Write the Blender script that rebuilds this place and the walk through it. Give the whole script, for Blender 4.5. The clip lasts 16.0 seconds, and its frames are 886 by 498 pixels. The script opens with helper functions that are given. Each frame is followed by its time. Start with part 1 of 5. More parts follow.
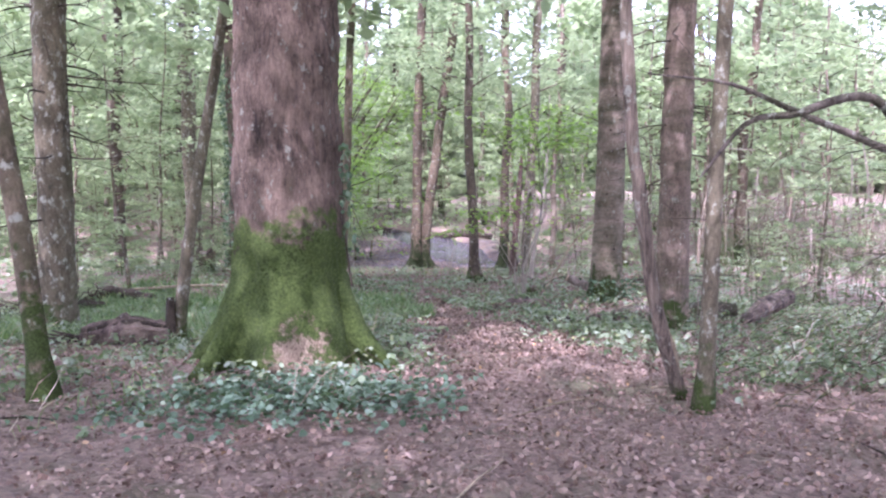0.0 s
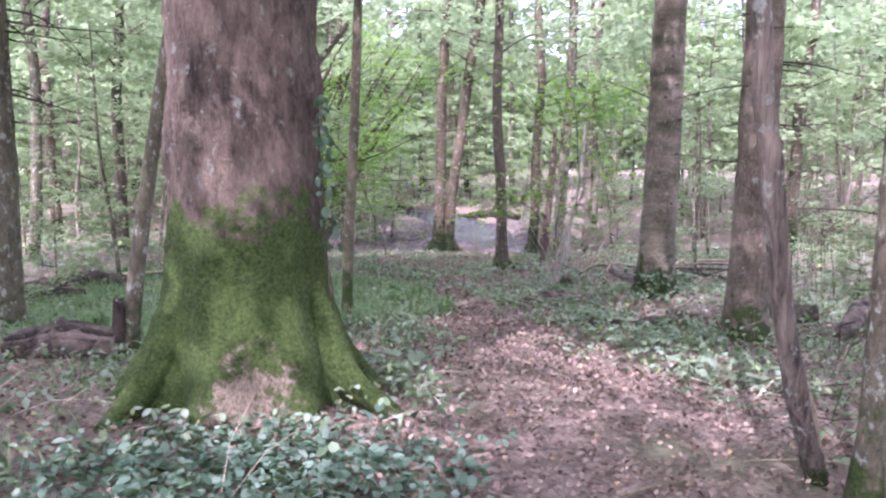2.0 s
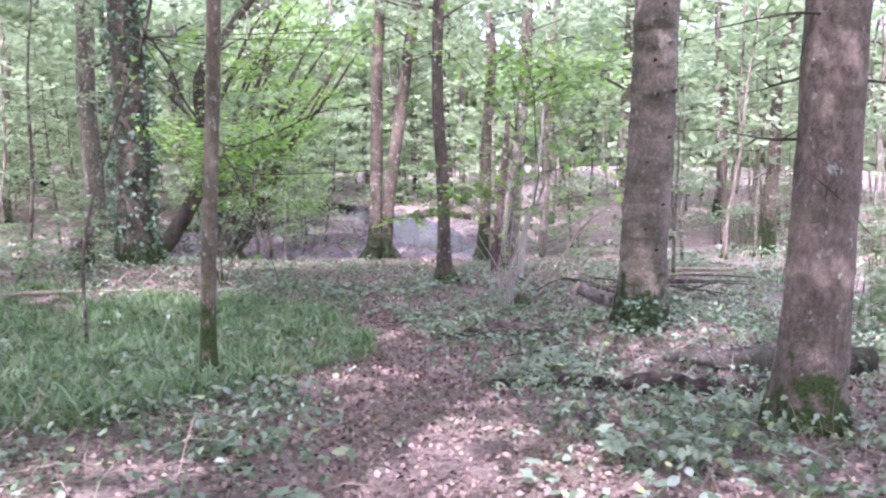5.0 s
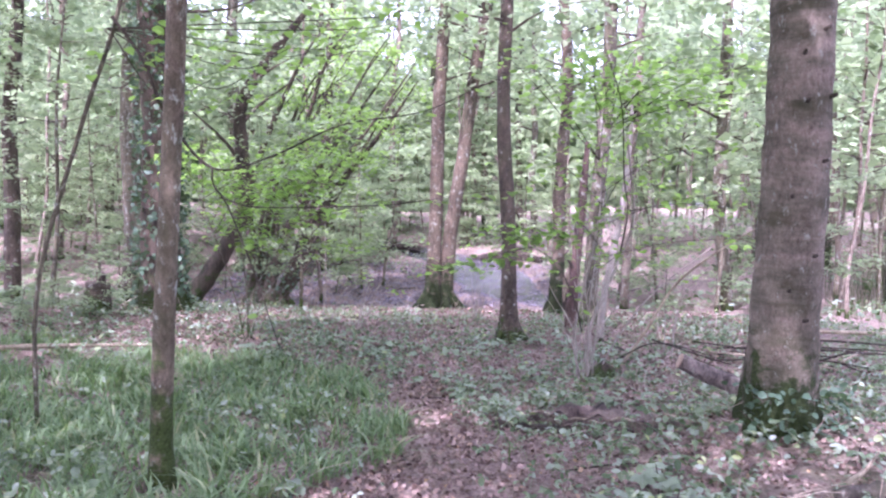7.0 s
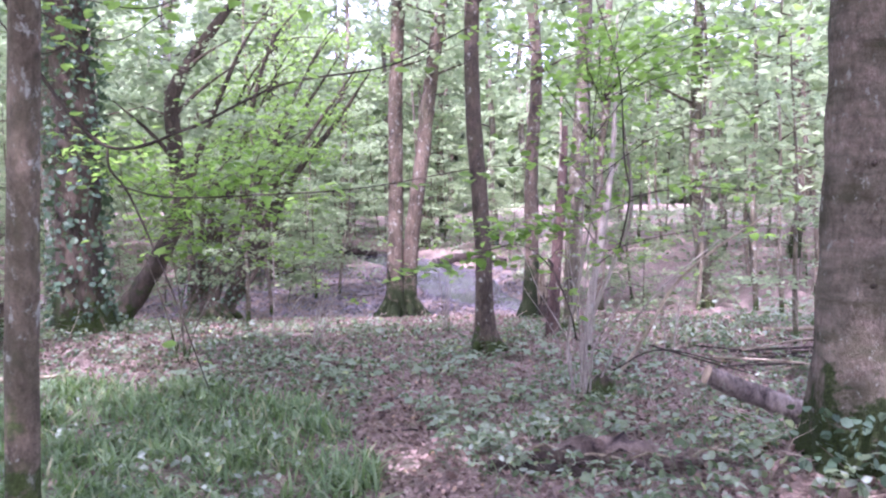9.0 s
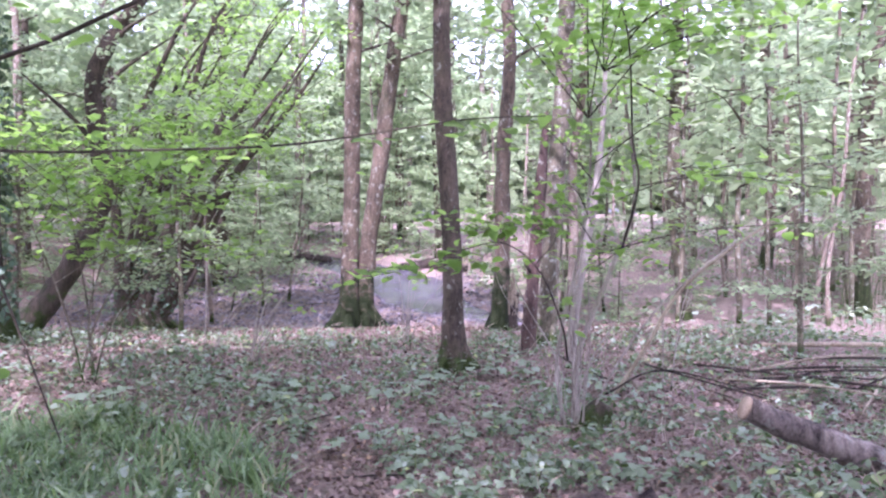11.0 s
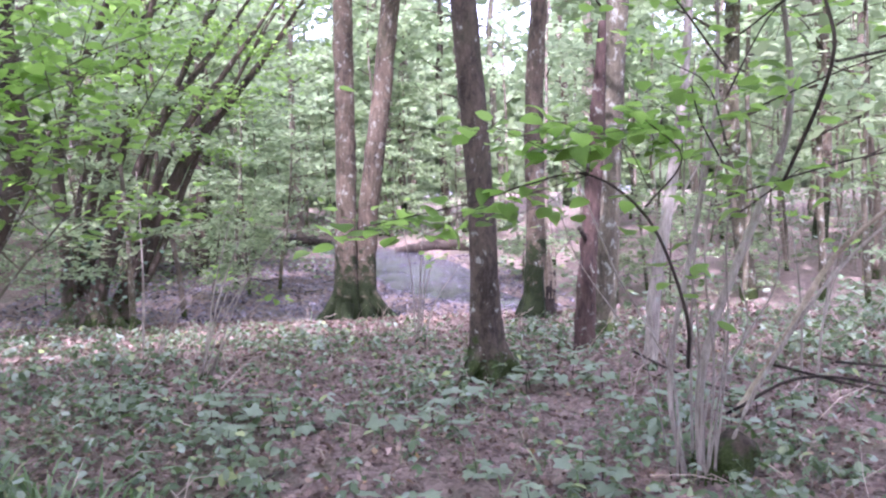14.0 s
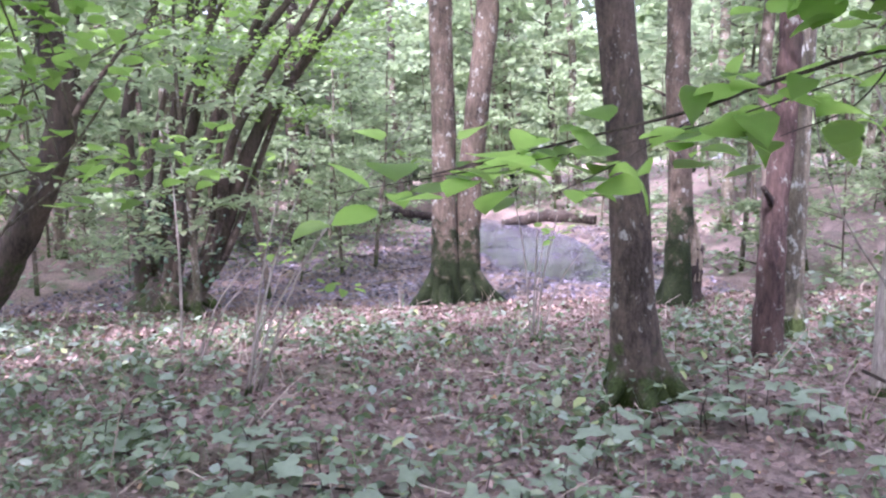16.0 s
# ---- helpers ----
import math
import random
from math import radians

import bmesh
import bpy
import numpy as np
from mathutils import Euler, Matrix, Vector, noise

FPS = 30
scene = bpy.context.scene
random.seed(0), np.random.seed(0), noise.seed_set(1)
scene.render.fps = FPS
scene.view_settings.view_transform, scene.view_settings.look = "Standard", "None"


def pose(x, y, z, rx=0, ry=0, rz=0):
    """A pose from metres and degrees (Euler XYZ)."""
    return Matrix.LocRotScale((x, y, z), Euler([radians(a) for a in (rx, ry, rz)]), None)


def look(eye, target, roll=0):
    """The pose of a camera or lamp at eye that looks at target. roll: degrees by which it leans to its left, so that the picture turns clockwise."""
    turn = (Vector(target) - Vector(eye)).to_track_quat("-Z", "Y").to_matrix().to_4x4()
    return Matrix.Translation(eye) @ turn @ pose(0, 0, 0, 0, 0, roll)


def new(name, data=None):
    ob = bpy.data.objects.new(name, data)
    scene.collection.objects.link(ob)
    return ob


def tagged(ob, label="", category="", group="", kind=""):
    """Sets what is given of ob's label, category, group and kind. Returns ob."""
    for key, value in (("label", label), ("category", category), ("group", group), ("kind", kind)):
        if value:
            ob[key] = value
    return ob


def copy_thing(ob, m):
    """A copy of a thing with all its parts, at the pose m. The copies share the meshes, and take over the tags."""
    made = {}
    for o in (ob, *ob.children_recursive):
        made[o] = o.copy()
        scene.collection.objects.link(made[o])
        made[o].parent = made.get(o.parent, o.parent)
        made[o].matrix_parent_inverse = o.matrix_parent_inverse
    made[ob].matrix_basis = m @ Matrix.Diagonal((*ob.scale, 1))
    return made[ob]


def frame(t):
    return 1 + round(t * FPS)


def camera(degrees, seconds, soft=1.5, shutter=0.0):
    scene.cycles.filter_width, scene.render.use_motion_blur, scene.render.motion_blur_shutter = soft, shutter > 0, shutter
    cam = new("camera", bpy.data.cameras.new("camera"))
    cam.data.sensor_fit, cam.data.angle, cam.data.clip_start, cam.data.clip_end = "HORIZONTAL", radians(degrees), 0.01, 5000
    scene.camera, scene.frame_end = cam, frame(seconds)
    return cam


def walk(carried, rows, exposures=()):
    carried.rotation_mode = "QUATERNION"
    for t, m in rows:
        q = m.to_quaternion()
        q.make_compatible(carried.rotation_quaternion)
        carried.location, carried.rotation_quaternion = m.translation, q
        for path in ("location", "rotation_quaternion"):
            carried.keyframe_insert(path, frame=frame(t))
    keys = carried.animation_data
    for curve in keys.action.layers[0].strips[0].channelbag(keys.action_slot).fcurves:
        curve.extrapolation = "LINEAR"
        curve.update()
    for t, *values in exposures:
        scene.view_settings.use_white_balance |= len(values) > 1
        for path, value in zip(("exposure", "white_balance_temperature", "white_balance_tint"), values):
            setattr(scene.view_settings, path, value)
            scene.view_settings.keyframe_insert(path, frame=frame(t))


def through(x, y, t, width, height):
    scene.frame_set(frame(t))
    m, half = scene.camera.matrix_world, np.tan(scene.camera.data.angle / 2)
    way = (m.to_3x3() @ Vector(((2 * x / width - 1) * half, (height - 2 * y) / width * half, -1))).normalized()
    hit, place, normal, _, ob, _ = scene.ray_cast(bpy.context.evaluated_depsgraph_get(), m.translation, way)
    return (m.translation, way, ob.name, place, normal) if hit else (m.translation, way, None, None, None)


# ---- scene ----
cam = camera(61.3, 16.0, soft=2.3)
PATH = [
    (0, (-0.735, 1.159, 1.405), (-0.607, 3.149, 1.252), 0.0),
    (0.5, (-0.671, 1.632, 1.39), (-0.43, 3.61, 1.225), -0.2),
    (1, (-0.613, 2.091, 1.433), (-0.547, 4.079, 1.227), 1.1),
    (1.5, (-0.632, 2.6, 1.391), (-0.721, 4.589, 1.199), 2.3),
    (2, (-0.562, 3.09, 1.383), (-0.504, 5.078, 1.171), 0.5),
    (2.5, (-0.391, 3.694, 1.358), (-0.267, 5.684, 1.205), 1.3),
    (3, (-0.339, 4.241, 1.283), (-0.18, 6.226, 1.094), 3.7),
    (3.2, (-0.331, 4.449, 1.278), (-0.113, 6.432, 1.134), 2.3),
    (5.3, (0.142, 6.779, 1.293), (0.287, 8.759, 1.057), -0.5),
    (5.5, (0.194, 7.034, 1.285), (0.256, 9.018, 1.043), -0.0),
    (6, (0.267, 7.663, 1.253), (0.274, 9.649, 1.02), 1.7),
    (6.5, (0.293, 8.228, 1.266), (0.282, 10.218, 1.067), 1.1),
    (7, (0.39, 8.806, 1.222), (0.376, 10.803, 1.109), 1.0),
    (7.5, (0.397, 9.248, 1.189), (0.488, 11.238, 1.017), 2.4),
    (8, (0.281, 9.638, 1.178), (0.495, 11.621, 1.03), 1.8),
    (8.5, (0.222, 10.025, 1.121), (0.411, 12.014, 1.034), -1.3),
    (9, (0.209, 10.416, 1.081), (0.317, 12.411, 0.979), -0.6),
    (9.2, (0.208, 10.554, 1.051), (0.304, 12.548, 0.937), 0.5),
    (11.3, (0.21, 12.284, 0.88), (0.455, 14.268, 0.808), -0.3),
    (11.5, (0.221, 12.459, 0.867), (0.452, 14.444, 0.797), -1.3),
    (12, (0.295, 12.951, 0.819), (0.51, 14.938, 0.752), -1.9),
    (12.5, (0.297, 13.39, 0.75), (0.505, 15.377, 0.649), -1.3),
    (13, (0.266, 13.879, 0.672), (0.536, 15.858, 0.575), -3.9),
    (13.5, (0.306, 14.433, 0.601), (0.563, 16.415, 0.542), -4.1),
    (14, (0.331, 14.926, 0.531), (0.542, 16.912, 0.415), -1.3),
    (14.5, (0.318, 15.413, 0.483), (0.55, 17.395, 0.35), -1.1),
    (15, (0.384, 15.95, 0.456), (0.564, 17.941, 0.393), -2.0),
    (15.5, (0.412, 16.395, 0.415), (0.423, 18.387, 0.24), 0.1),
    (16, (0.401, 16.968, 0.403), (0.327, 18.959, 0.223), -2.2),
]
walk(cam, [(t, look(eye, target, roll)) for t, eye, target, roll in PATH], exposures=[(0, 2.0, 5400, 47), (3.2, 2.13, 5380, 45), (5.3, 2.29, 5290, 51), (9, 2.23, 5280, 57), (13, 2.2, 5280, 53), (16, 2.25, 5310, 50)])

# ---- world, sun, exposure ----
SUN_EL, SUN_AZ = radians(52), radians(205)      # height, and turn from +y clockwise
world = bpy.data.worlds.new("world")
scene.world = world
world.use_nodes = True
wn = world.node_tree
sky = wn.nodes.new("ShaderNodeTexSky")
sky.sky_type, sky.sun_disc = "NISHITA", False
sky.sun_elevation, sky.sun_rotation = SUN_EL, SUN_AZ
sky.air_density, sky.dust_density, sky.ozone_density = 1.0, 3.0, 1.0
back = wn.nodes["Background"]
back.inputs["Strength"].default_value = 0.15
haze = wn.nodes.new("ShaderNodeHueSaturation")      # a milky, thinly clouded sky
haze.inputs["Saturation"].default_value, haze.inputs["Value"].default_value = 0.35, 1.5
wn.links.new(sky.outputs[0], haze.inputs["Color"])
wn.links.new(haze.outputs[0], back.inputs[0])
sun = new("sun", bpy.data.lights.new("sun", "SUN"))
sun.data.energy, sun.data.angle, sun.data.color = 2.3, radians(0.6), (1.0, 0.95, 0.86)
SUN_WAY = Vector((math.sin(SUN_AZ) * math.cos(SUN_EL), math.cos(SUN_AZ) * math.cos(SUN_EL), math.sin(SUN_EL)))
sun.matrix_world = look((0, 0, 30), Vector((0, 0, 30)) - SUN_WAY)

rng = np.random.default_rng(7)


# ---- materials ----
def material(name):
    m = bpy.data.materials.new(name)
    m.use_nodes = True
    return m, m.node_tree, m.node_tree.nodes["Principled BSDF"]


def add(tree, kind, **sets):
    n = tree.nodes.new(kind)
    for k, v in sets.items():
        n.inputs[k.replace("_", " ")].default_value = v
    return n


def ramp(tree, fac, stops):
    r = tree.nodes.new("ShaderNodeValToRGB")
    while len(r.color_ramp.elements) < len(stops):
        r.color_ramp.elements.new(0.5)
    for e, (p, c) in zip(r.color_ramp.elements, stops):
        e.position, e.color = p, (*c, 1)
    tree.links.new(fac, r.inputs["Fac"])
    return r.outputs["Color"]


def mixed(tree, fac, a, b):
    x = tree.nodes.new("ShaderNodeMix")
    x.data_type = "RGBA"
    tree.links.new(fac, x.inputs[0])
    for s, v in ((6, a), (7, b)):
        if isinstance(v, tuple):
            x.inputs[s].default_value = (*v, 1)
        else:
            tree.links.new(v, x.inputs[s])
    return x.outputs[2]


def math_node(tree, op, a, b=0.0, c=0.0, clamp=False):
    n = tree.nodes.new("ShaderNodeMath")
    n.operation, n.use_clamp = op, clamp
    for s, v in enumerate((a, b, c)):
        if isinstance(v, (int, float)):
            n.inputs[s].default_value = v
        else:
            tree.links.new(v, n.inputs[s])
    return n.outputs[0]


def coords(tree, scale=(1, 1, 1), which="Object"):
    c = tree.nodes.new("ShaderNodeTexCoord")
    m = add(tree, "ShaderNodeMapping", Scale=scale)
    tree.links.new(c.outputs[which], m.inputs["Vector"])
    return m.outputs[0]


def noise_tex(tree, vec, scale, detail=4.0, rough=0.55):
    n = add(tree, "ShaderNodeTexNoise", Scale=scale, Detail=detail, Roughness=rough)
    tree.links.new(vec, n.inputs["Vector"])
    return n.outputs["Fac"]


def bump(tree, bsdf, height, strength, dist):
    b = add(tree, "ShaderNodeBump", Strength=strength, Distance=dist)
    tree.links.new(height, b.inputs["Height"])
    tree.links.new(b.outputs[0], bsdf.inputs["Normal"])


def bark(name, dark, light, plates=26.0, stretch=0.22, moss=0.0, moss_top=1.0, lichen=0.0, deep=0.02, algae=0.45, film=(1, 1, 0.5), bare=None, fresh=0.55, ragged=4.4):
    """Bark with upright plates, stains, and moss that climbs from the foot."""
    m, t, b = material(name)
    vec = coords(t, (1, 1, stretch))
    v = add(t, "ShaderNodeTexVoronoi", Scale=plates)
    v.feature = "DISTANCE_TO_EDGE"
    warp = t.nodes.new("ShaderNodeVectorMath")
    warp.operation = "MULTIPLY_ADD"
    w = add(t, "ShaderNodeTexNoise", Scale=9.0, Detail=3.0)
    t.links.new(vec, w.inputs["Vector"])
    warp.inputs[1].default_value = (0.16, 0.16, 0.16)
    t.links.new(w.outputs["Color"], warp.inputs[0])
    t.links.new(vec, warp.inputs[2])
    t.links.new(warp.outputs[0], v.inputs["Vector"])
    plate = math_node(t, "MULTIPLY", v.outputs["Distance"], 4.0, clamp=True)
    fine = noise_tex(t, vec, 70.0, 6.0, 0.7)
    ridge = noise_tex(t, coords(t, (1, 1, stretch * 0.6)), plates * 0.9, 6.0, 0.72)
    stain = noise_tex(t, coords(t, (1, 1, 0.5)), 3.0, 4.0, 0.6)
    tone = math_node(t, "ADD", math_node(t, "MULTIPLY", plate, 0.1), math_node(t, "MULTIPLY_ADD", fine, 0.45, 0.05))
    tone = math_node(t, "ADD", tone, math_node(t, "MULTIPLY_ADD", ridge, 1.3, -0.55))
    tone = math_node(t, "ADD", tone, math_node(t, "MULTIPLY_ADD", stain, 1.3, -0.62), clamp=True)
    col = ramp(t, tone, [(0.12, dark), (0.5, tuple((p + q) / 2 for p, q in zip(dark, light))), (0.85, light)])
    if algae > 0:
        a = noise_tex(t, coords(t, film), 2.3, 6.0, 0.65)
        col = mixed(t, ramp(t, a, [(0.66 - 0.3 * algae, (0, 0, 0)), (0.86 - 0.25 * algae, (0.85, 0.85, 0.85))]), col, (0.062, 0.066, 0.03))
    if lichen > 0:
        l = noise_tex(t, coords(t, (1, 1, 0.7)), 12.0, 6.0, 0.7)
        col = mixed(t, ramp(t, l, [(0.62 - 0.14 * lichen, (0, 0, 0)), (0.68 - 0.1 * lichen, (1, 1, 1))]), col, (0.33, 0.34, 0.27))
    if moss > 0:
        sep = t.nodes.new("ShaderNodeSeparateXYZ")
        t.links.new(coords(t), sep.inputs[0])
        n = noise_tex(t, coords(t), 5.0, 6.0, 0.65)
        h = math_node(t, "MULTIPLY_ADD", sep.outputs["Z"], -1.6 / moss_top, 1.6 + moss - 1.0)
        f = math_node(t, "ADD", math_node(t, "MULTIPLY_ADD", n, ragged, -0.57 * ragged), h)
        f = math_node(t, "MULTIPLY", f, 9.7 / ragged, clamp=True)
        # mossless worn patch; sunlight on it is painted in as a paler, yellower tone
        if bare:
            away = t.nodes.new("ShaderNodeVectorMath")
            away.operation = "DISTANCE"
            t.links.new(coords(t), away.inputs[0])
            away.inputs[1].default_value = bare[:3]
            patchy = noise_tex(t, coords(t), 9.0, 6.0, 0.7)
            worn_sunlit = math_node(t, "ADD", math_node(t, "MULTIPLY", away.outputs["Value"], 1 / bare[3]), math_node(t, "MULTIPLY_ADD", patchy, -5.0, 2.5))
            worn_sunlit = math_node(t, "MULTIPLY_ADD", worn_sunlit, 1.6, -1.0, clamp=True)
            col = mixed(t, worn_sunlit, ramp(t, fine, [(0.25, (0.11, 0.075, 0.055)), (0.48, (0.36, 0.27, 0.19)), (0.66, (0.6, 0.5, 0.35))]), col)
            f = math_node(t, "MULTIPLY", f, worn_sunlit)
        green = ramp(t, noise_tex(t, coords(t), 45.0, 4.0, 0.7), [(p, tuple(fresh * q for q in c)) for p, c in ((0.3, (0.03, 0.048, 0.01)), (0.52, (0.078, 0.12, 0.026)), (0.75, (0.165, 0.215, 0.06)))])
        col = mixed(t, f, col, green)
    t.links.new(col, b.inputs["Base Color"])
    b.inputs["Roughness"].default_value = 0.9
    b.inputs["Specular IOR Level"].default_value = 0.25
    bump(t, b, math_node(t, "ADD", math_node(t, "MULTIPLY", plate, 0.12), math_node(t, "MULTIPLY_ADD", ridge, 1.4, fine)), 0.9, deep)
    return m


def leaf_material(name, stops, through=0.5, rough=0.5, light=(0.3, 0.5, 0.08), gloss=0.3):
    """A thin leaf: each island has its own tone, and light shines through."""
    m, t, b = material(name)
    g = t.nodes.new("ShaderNodeNewGeometry")
    col = ramp(t, g.outputs["Random Per Island"], stops)
    n = noise_tex(t, coords(t), 40.0, 3.0)
    hs = add(t, "ShaderNodeHueSaturation")
    t.links.new(math_node(t, "MULTIPLY_ADD", n, 0.5, 0.75), hs.inputs["Value"])
    t.links.new(col, hs.inputs["Color"])
    t.links.new(hs.outputs[0], b.inputs["Base Color"])
    b.inputs["Roughness"].default_value = rough
    b.inputs["Specular IOR Level"].default_value = gloss
    if through > 0:
        tr = t.nodes.new("ShaderNodeBsdfTranslucent")
        mul = t.nodes.new("ShaderNodeMix")
        mul.data_type, mul.blend_type = "RGBA", "MIX"
        mul.inputs[0].default_value = 0.6
        t.links.new(hs.outputs[0], mul.inputs[6])
        mul.inputs[7].default_value = (*light, 1)
        t.links.new(mul.outputs[2], tr.inputs["Color"])
        mx = t.nodes.new("ShaderNodeMixShader")
        mx.inputs[0].default_value = through
        t.links.new(b.outputs[0], mx.inputs[1])
        t.links.new(tr.outputs[0], mx.inputs[2])
        t.links.new(mx.outputs[0], t.nodes["Material Output"].inputs["Surface"])
    return m


def soil(name):
    m, t, b = material(name)
    vec = coords(t)
    big, mid, fine = noise_tex(t, vec, 0.8, 4.0), noise_tex(t, vec, 9.0, 5.0, 0.65), noise_tex(t, vec, 60.0, 6.0, 0.7)
    v = add(t, "ShaderNodeTexVoronoi", Scale=30.0)
    t.links.new(vec, v.inputs["Vector"])
    sep = t.nodes.new("ShaderNodeSeparateColor")
    t.links.new(v.outputs["Color"], sep.inputs[0])
    tone = math_node(t, "ADD", math_node(t, "MULTIPLY", sep.outputs[0], 0.45), math_node(t, "MULTIPLY", mid, 0.4))
    tone = math_node(t, "ADD", tone, math_node(t, "MULTIPLY_ADD", fine, 0.5, -0.15), clamp=True)
    col = ramp(t, tone, [(0.1, (0.05, 0.032, 0.023)), (0.45, (0.21, 0.154, 0.117)), (0.7, (0.3, 0.224, 0.172)), (0.95, (0.39, 0.297, 0.23))])
    col = mixed(t, ramp(t, big, [(0.5, (0, 0, 0)), (0.68, (0.55, 0.55, 0.55))]), col, (0.09, 0.12, 0.04))
    t.links.new(col, b.inputs["Base Color"])
    b.inputs["Roughness"].default_value = 0.95
    bump(t, b, math_node(t, "ADD", tone, fine), 0.8, 0.03)
    return m


BARK_BIG = bark("rough_brown_bark", (0.04, 0.029, 0.021), (0.33, 0.245, 0.178), 24.0, 0.5, moss=1.28, moss_top=1.12, lichen=0.22, deep=0.09, algae=0.12, bare=(0.16, -0.7, 0.1, 0.24), fresh=1.15, ragged=1.7)
BARK_SPRUCE = bark("spruce_bark", (0.12, 0.09, 0.065), (0.45, 0.37, 0.285), 30.0, 0.9, moss=0.8, moss_top=0.85, lichen=0.2, deep=0.035, algae=0.95, film=(0.55, 0.55, 1.9), fresh=0.42)
BARK_CONIFER = bark("conifer_bark", (0.07, 0.052, 0.038), (0.31, 0.24, 0.18), 30.0, 0.9, moss=0.6, moss_top=0.8, lichen=0.12, deep=0.02, algae=0.6, film=(0.5, 0.5, 2.3))
BARK_BLOTCH = bark("blotched_bark", (0.06, 0.046, 0.03), (0.32, 0.25, 0.17), 26.0, 0.8, moss=0.8, moss_top=1.3, lichen=0.38, deep=0.014, algae=0.85, film=(1, 1, 0.8))
LOG_MOSSY = bark("mossy_log", (0.03, 0.025, 0.02), (0.25, 0.21, 0.17), 22.0, 1.0, lichen=0.25, deep=0.035, algae=0.8, film=(1, 1, 1))
BARK_DARK = bark("dark_bark", (0.024, 0.019, 0.012), (0.155, 0.122, 0.082), 28.0, 0.6, moss=0.45, moss_top=0.7, lichen=0.18, deep=0.02)
BARK_GREY = bark("grey_bark", (0.048, 0.0416, 0.0264), (0.211, 0.183, 0.116), 26.0, 0.6, moss=0.5, moss_top=0.8, lichen=0.5, deep=0.012)
BARK_LICHEN = bark("lichened_bark", (0.085, 0.068, 0.047), (0.31, 0.25, 0.18), 24.0, 0.8, moss=0.55, moss_top=0.5, lichen=0.4, deep=0.012)
BARK_SPLIT = bark("split_stem_bark", (0.028, 0.021, 0.016), (0.34, 0.275, 0.205), 36.0, 0.1, moss=0.5, moss_top=0.3, lichen=0.35, deep=0.03, algae=0.3)
BARK_TWIN = bark("mossy_footed_bark", (0.034, 0.027, 0.017), (0.215, 0.165, 0.108), 22.0, 0.5, moss=0.95, moss_top=1.5, lichen=0.35, deep=0.03, fresh=0.23)
BARK_IVY = bark("ivied_bark", (0.0288, 0.0248, 0.016), (0.154, 0.119, 0.08), 28.0, 0.3, moss=0.4, moss_top=1.5, deep=0.03)
BARK_PALE = bark("pale_stem_bark", (0.15, 0.125, 0.095), (0.5, 0.45, 0.36), 60.0, 0.2, moss=0.3, moss_top=0.25, deep=0.008, algae=0.3, lichen=0.3)
BARK_TWIG = bark("dark_twig_bark", (0.0192, 0.0148, 0.0104), (0.096, 0.0792, 0.052), 70.0, 0.5, deep=0.004, algae=0.1)
DEAD = bark("rotten_wood", (0.014, 0.011, 0.008), (0.11, 0.085, 0.06), 20.0, 1.0, moss=0.0, lichen=0.12, deep=0.04, algae=0.1)
DEAD_PALE = bark("bare_dead_wood", (0.144, 0.109, 0.068), (0.48, 0.416, 0.28), 30.0, 1.0, deep=0.012, algae=0.1)
LOG_BARE = bark("weathered_bare_log", (0.03, 0.022, 0.017), (0.52, 0.43, 0.35), 12.0, 0.6, lichen=0.2, deep=0.04, algae=0.25)
LOG_PEELED = bark("peeling_log_bark", (0.022, 0.015, 0.012), (0.3, 0.23, 0.18), 9.0, 1.0, lichen=0.15, deep=0.03, algae=0.2)
CUT = bark("sawn_wood", (0.27, 0.19, 0.125), (0.52, 0.4, 0.29), 40.0, 1.0, deep=0.004, algae=0.1)
SOIL = soil("forest_soil")

GREENS = [(0.0, (0.105, 0.15, 0.075)), (0.35, (0.19, 0.245, 0.13)), (0.7, (0.25, 0.315, 0.165)), (1.0, (0.345, 0.395, 0.235))]
LEAF_CROWN = leaf_material("canopy_leaves", GREENS, 0.56, 0.55, (0.52, 0.67, 0.34), gloss=0.2)
LEAF_NEAR = leaf_material("hazel_leaves", [(0.0, (0.09, 0.18, 0.035)), (0.6, (0.17, 0.31, 0.06)), (1.0, (0.27, 0.41, 0.12))], 0.62, 0.45, (0.48, 0.75, 0.15), gloss=0.2)
LEAF_BRAMBLE = leaf_material("bramble_leaves", [(0.0, (0.06, 0.09, 0.05)), (0.35, (0.148, 0.2, 0.11)), (0.65, (0.23, 0.282, 0.19)), (0.9, (0.285, 0.33, 0.262)), (1.0, (0.3, 0.35, 0.13))], 0.22, 0.55, gloss=0.12)
LEAF_IVY = leaf_material("ivy_leaves", [(0.0, (0.04, 0.07, 0.045)), (0.6, (0.085, 0.14, 0.085)), (1.0, (0.16, 0.22, 0.14))], 0.15, 0.5, gloss=0.2)
LEAF_DRY = leaf_material("fallen_leaves", [(0.0, (0.08, 0.05, 0.036)), (0.4, (0.195, 0.138, 0.104)), (0.78, (0.28, 0.205, 0.16)), (0.96, (0.35, 0.27, 0.215)), (1.0, (0.4, 0.26, 0.13))], 0.0, 0.75, gloss=0.15)
LEAF_WET = leaf_material("sodden_leaves", [(0.0, (0.025, 0.021, 0.023)), (0.5, (0.1, 0.085, 0.095)), (1.0, (0.28, 0.245, 0.275))], 0.0, 0.38)
LEAF_LOW = leaf_material("ground_ivy_leaves", [(0.0, (0.05, 0.08, 0.05)), (0.5, (0.095, 0.15, 0.1)), (1.0, (0.18, 0.24, 0.18))], 0.15, 0.6, gloss=0.08)
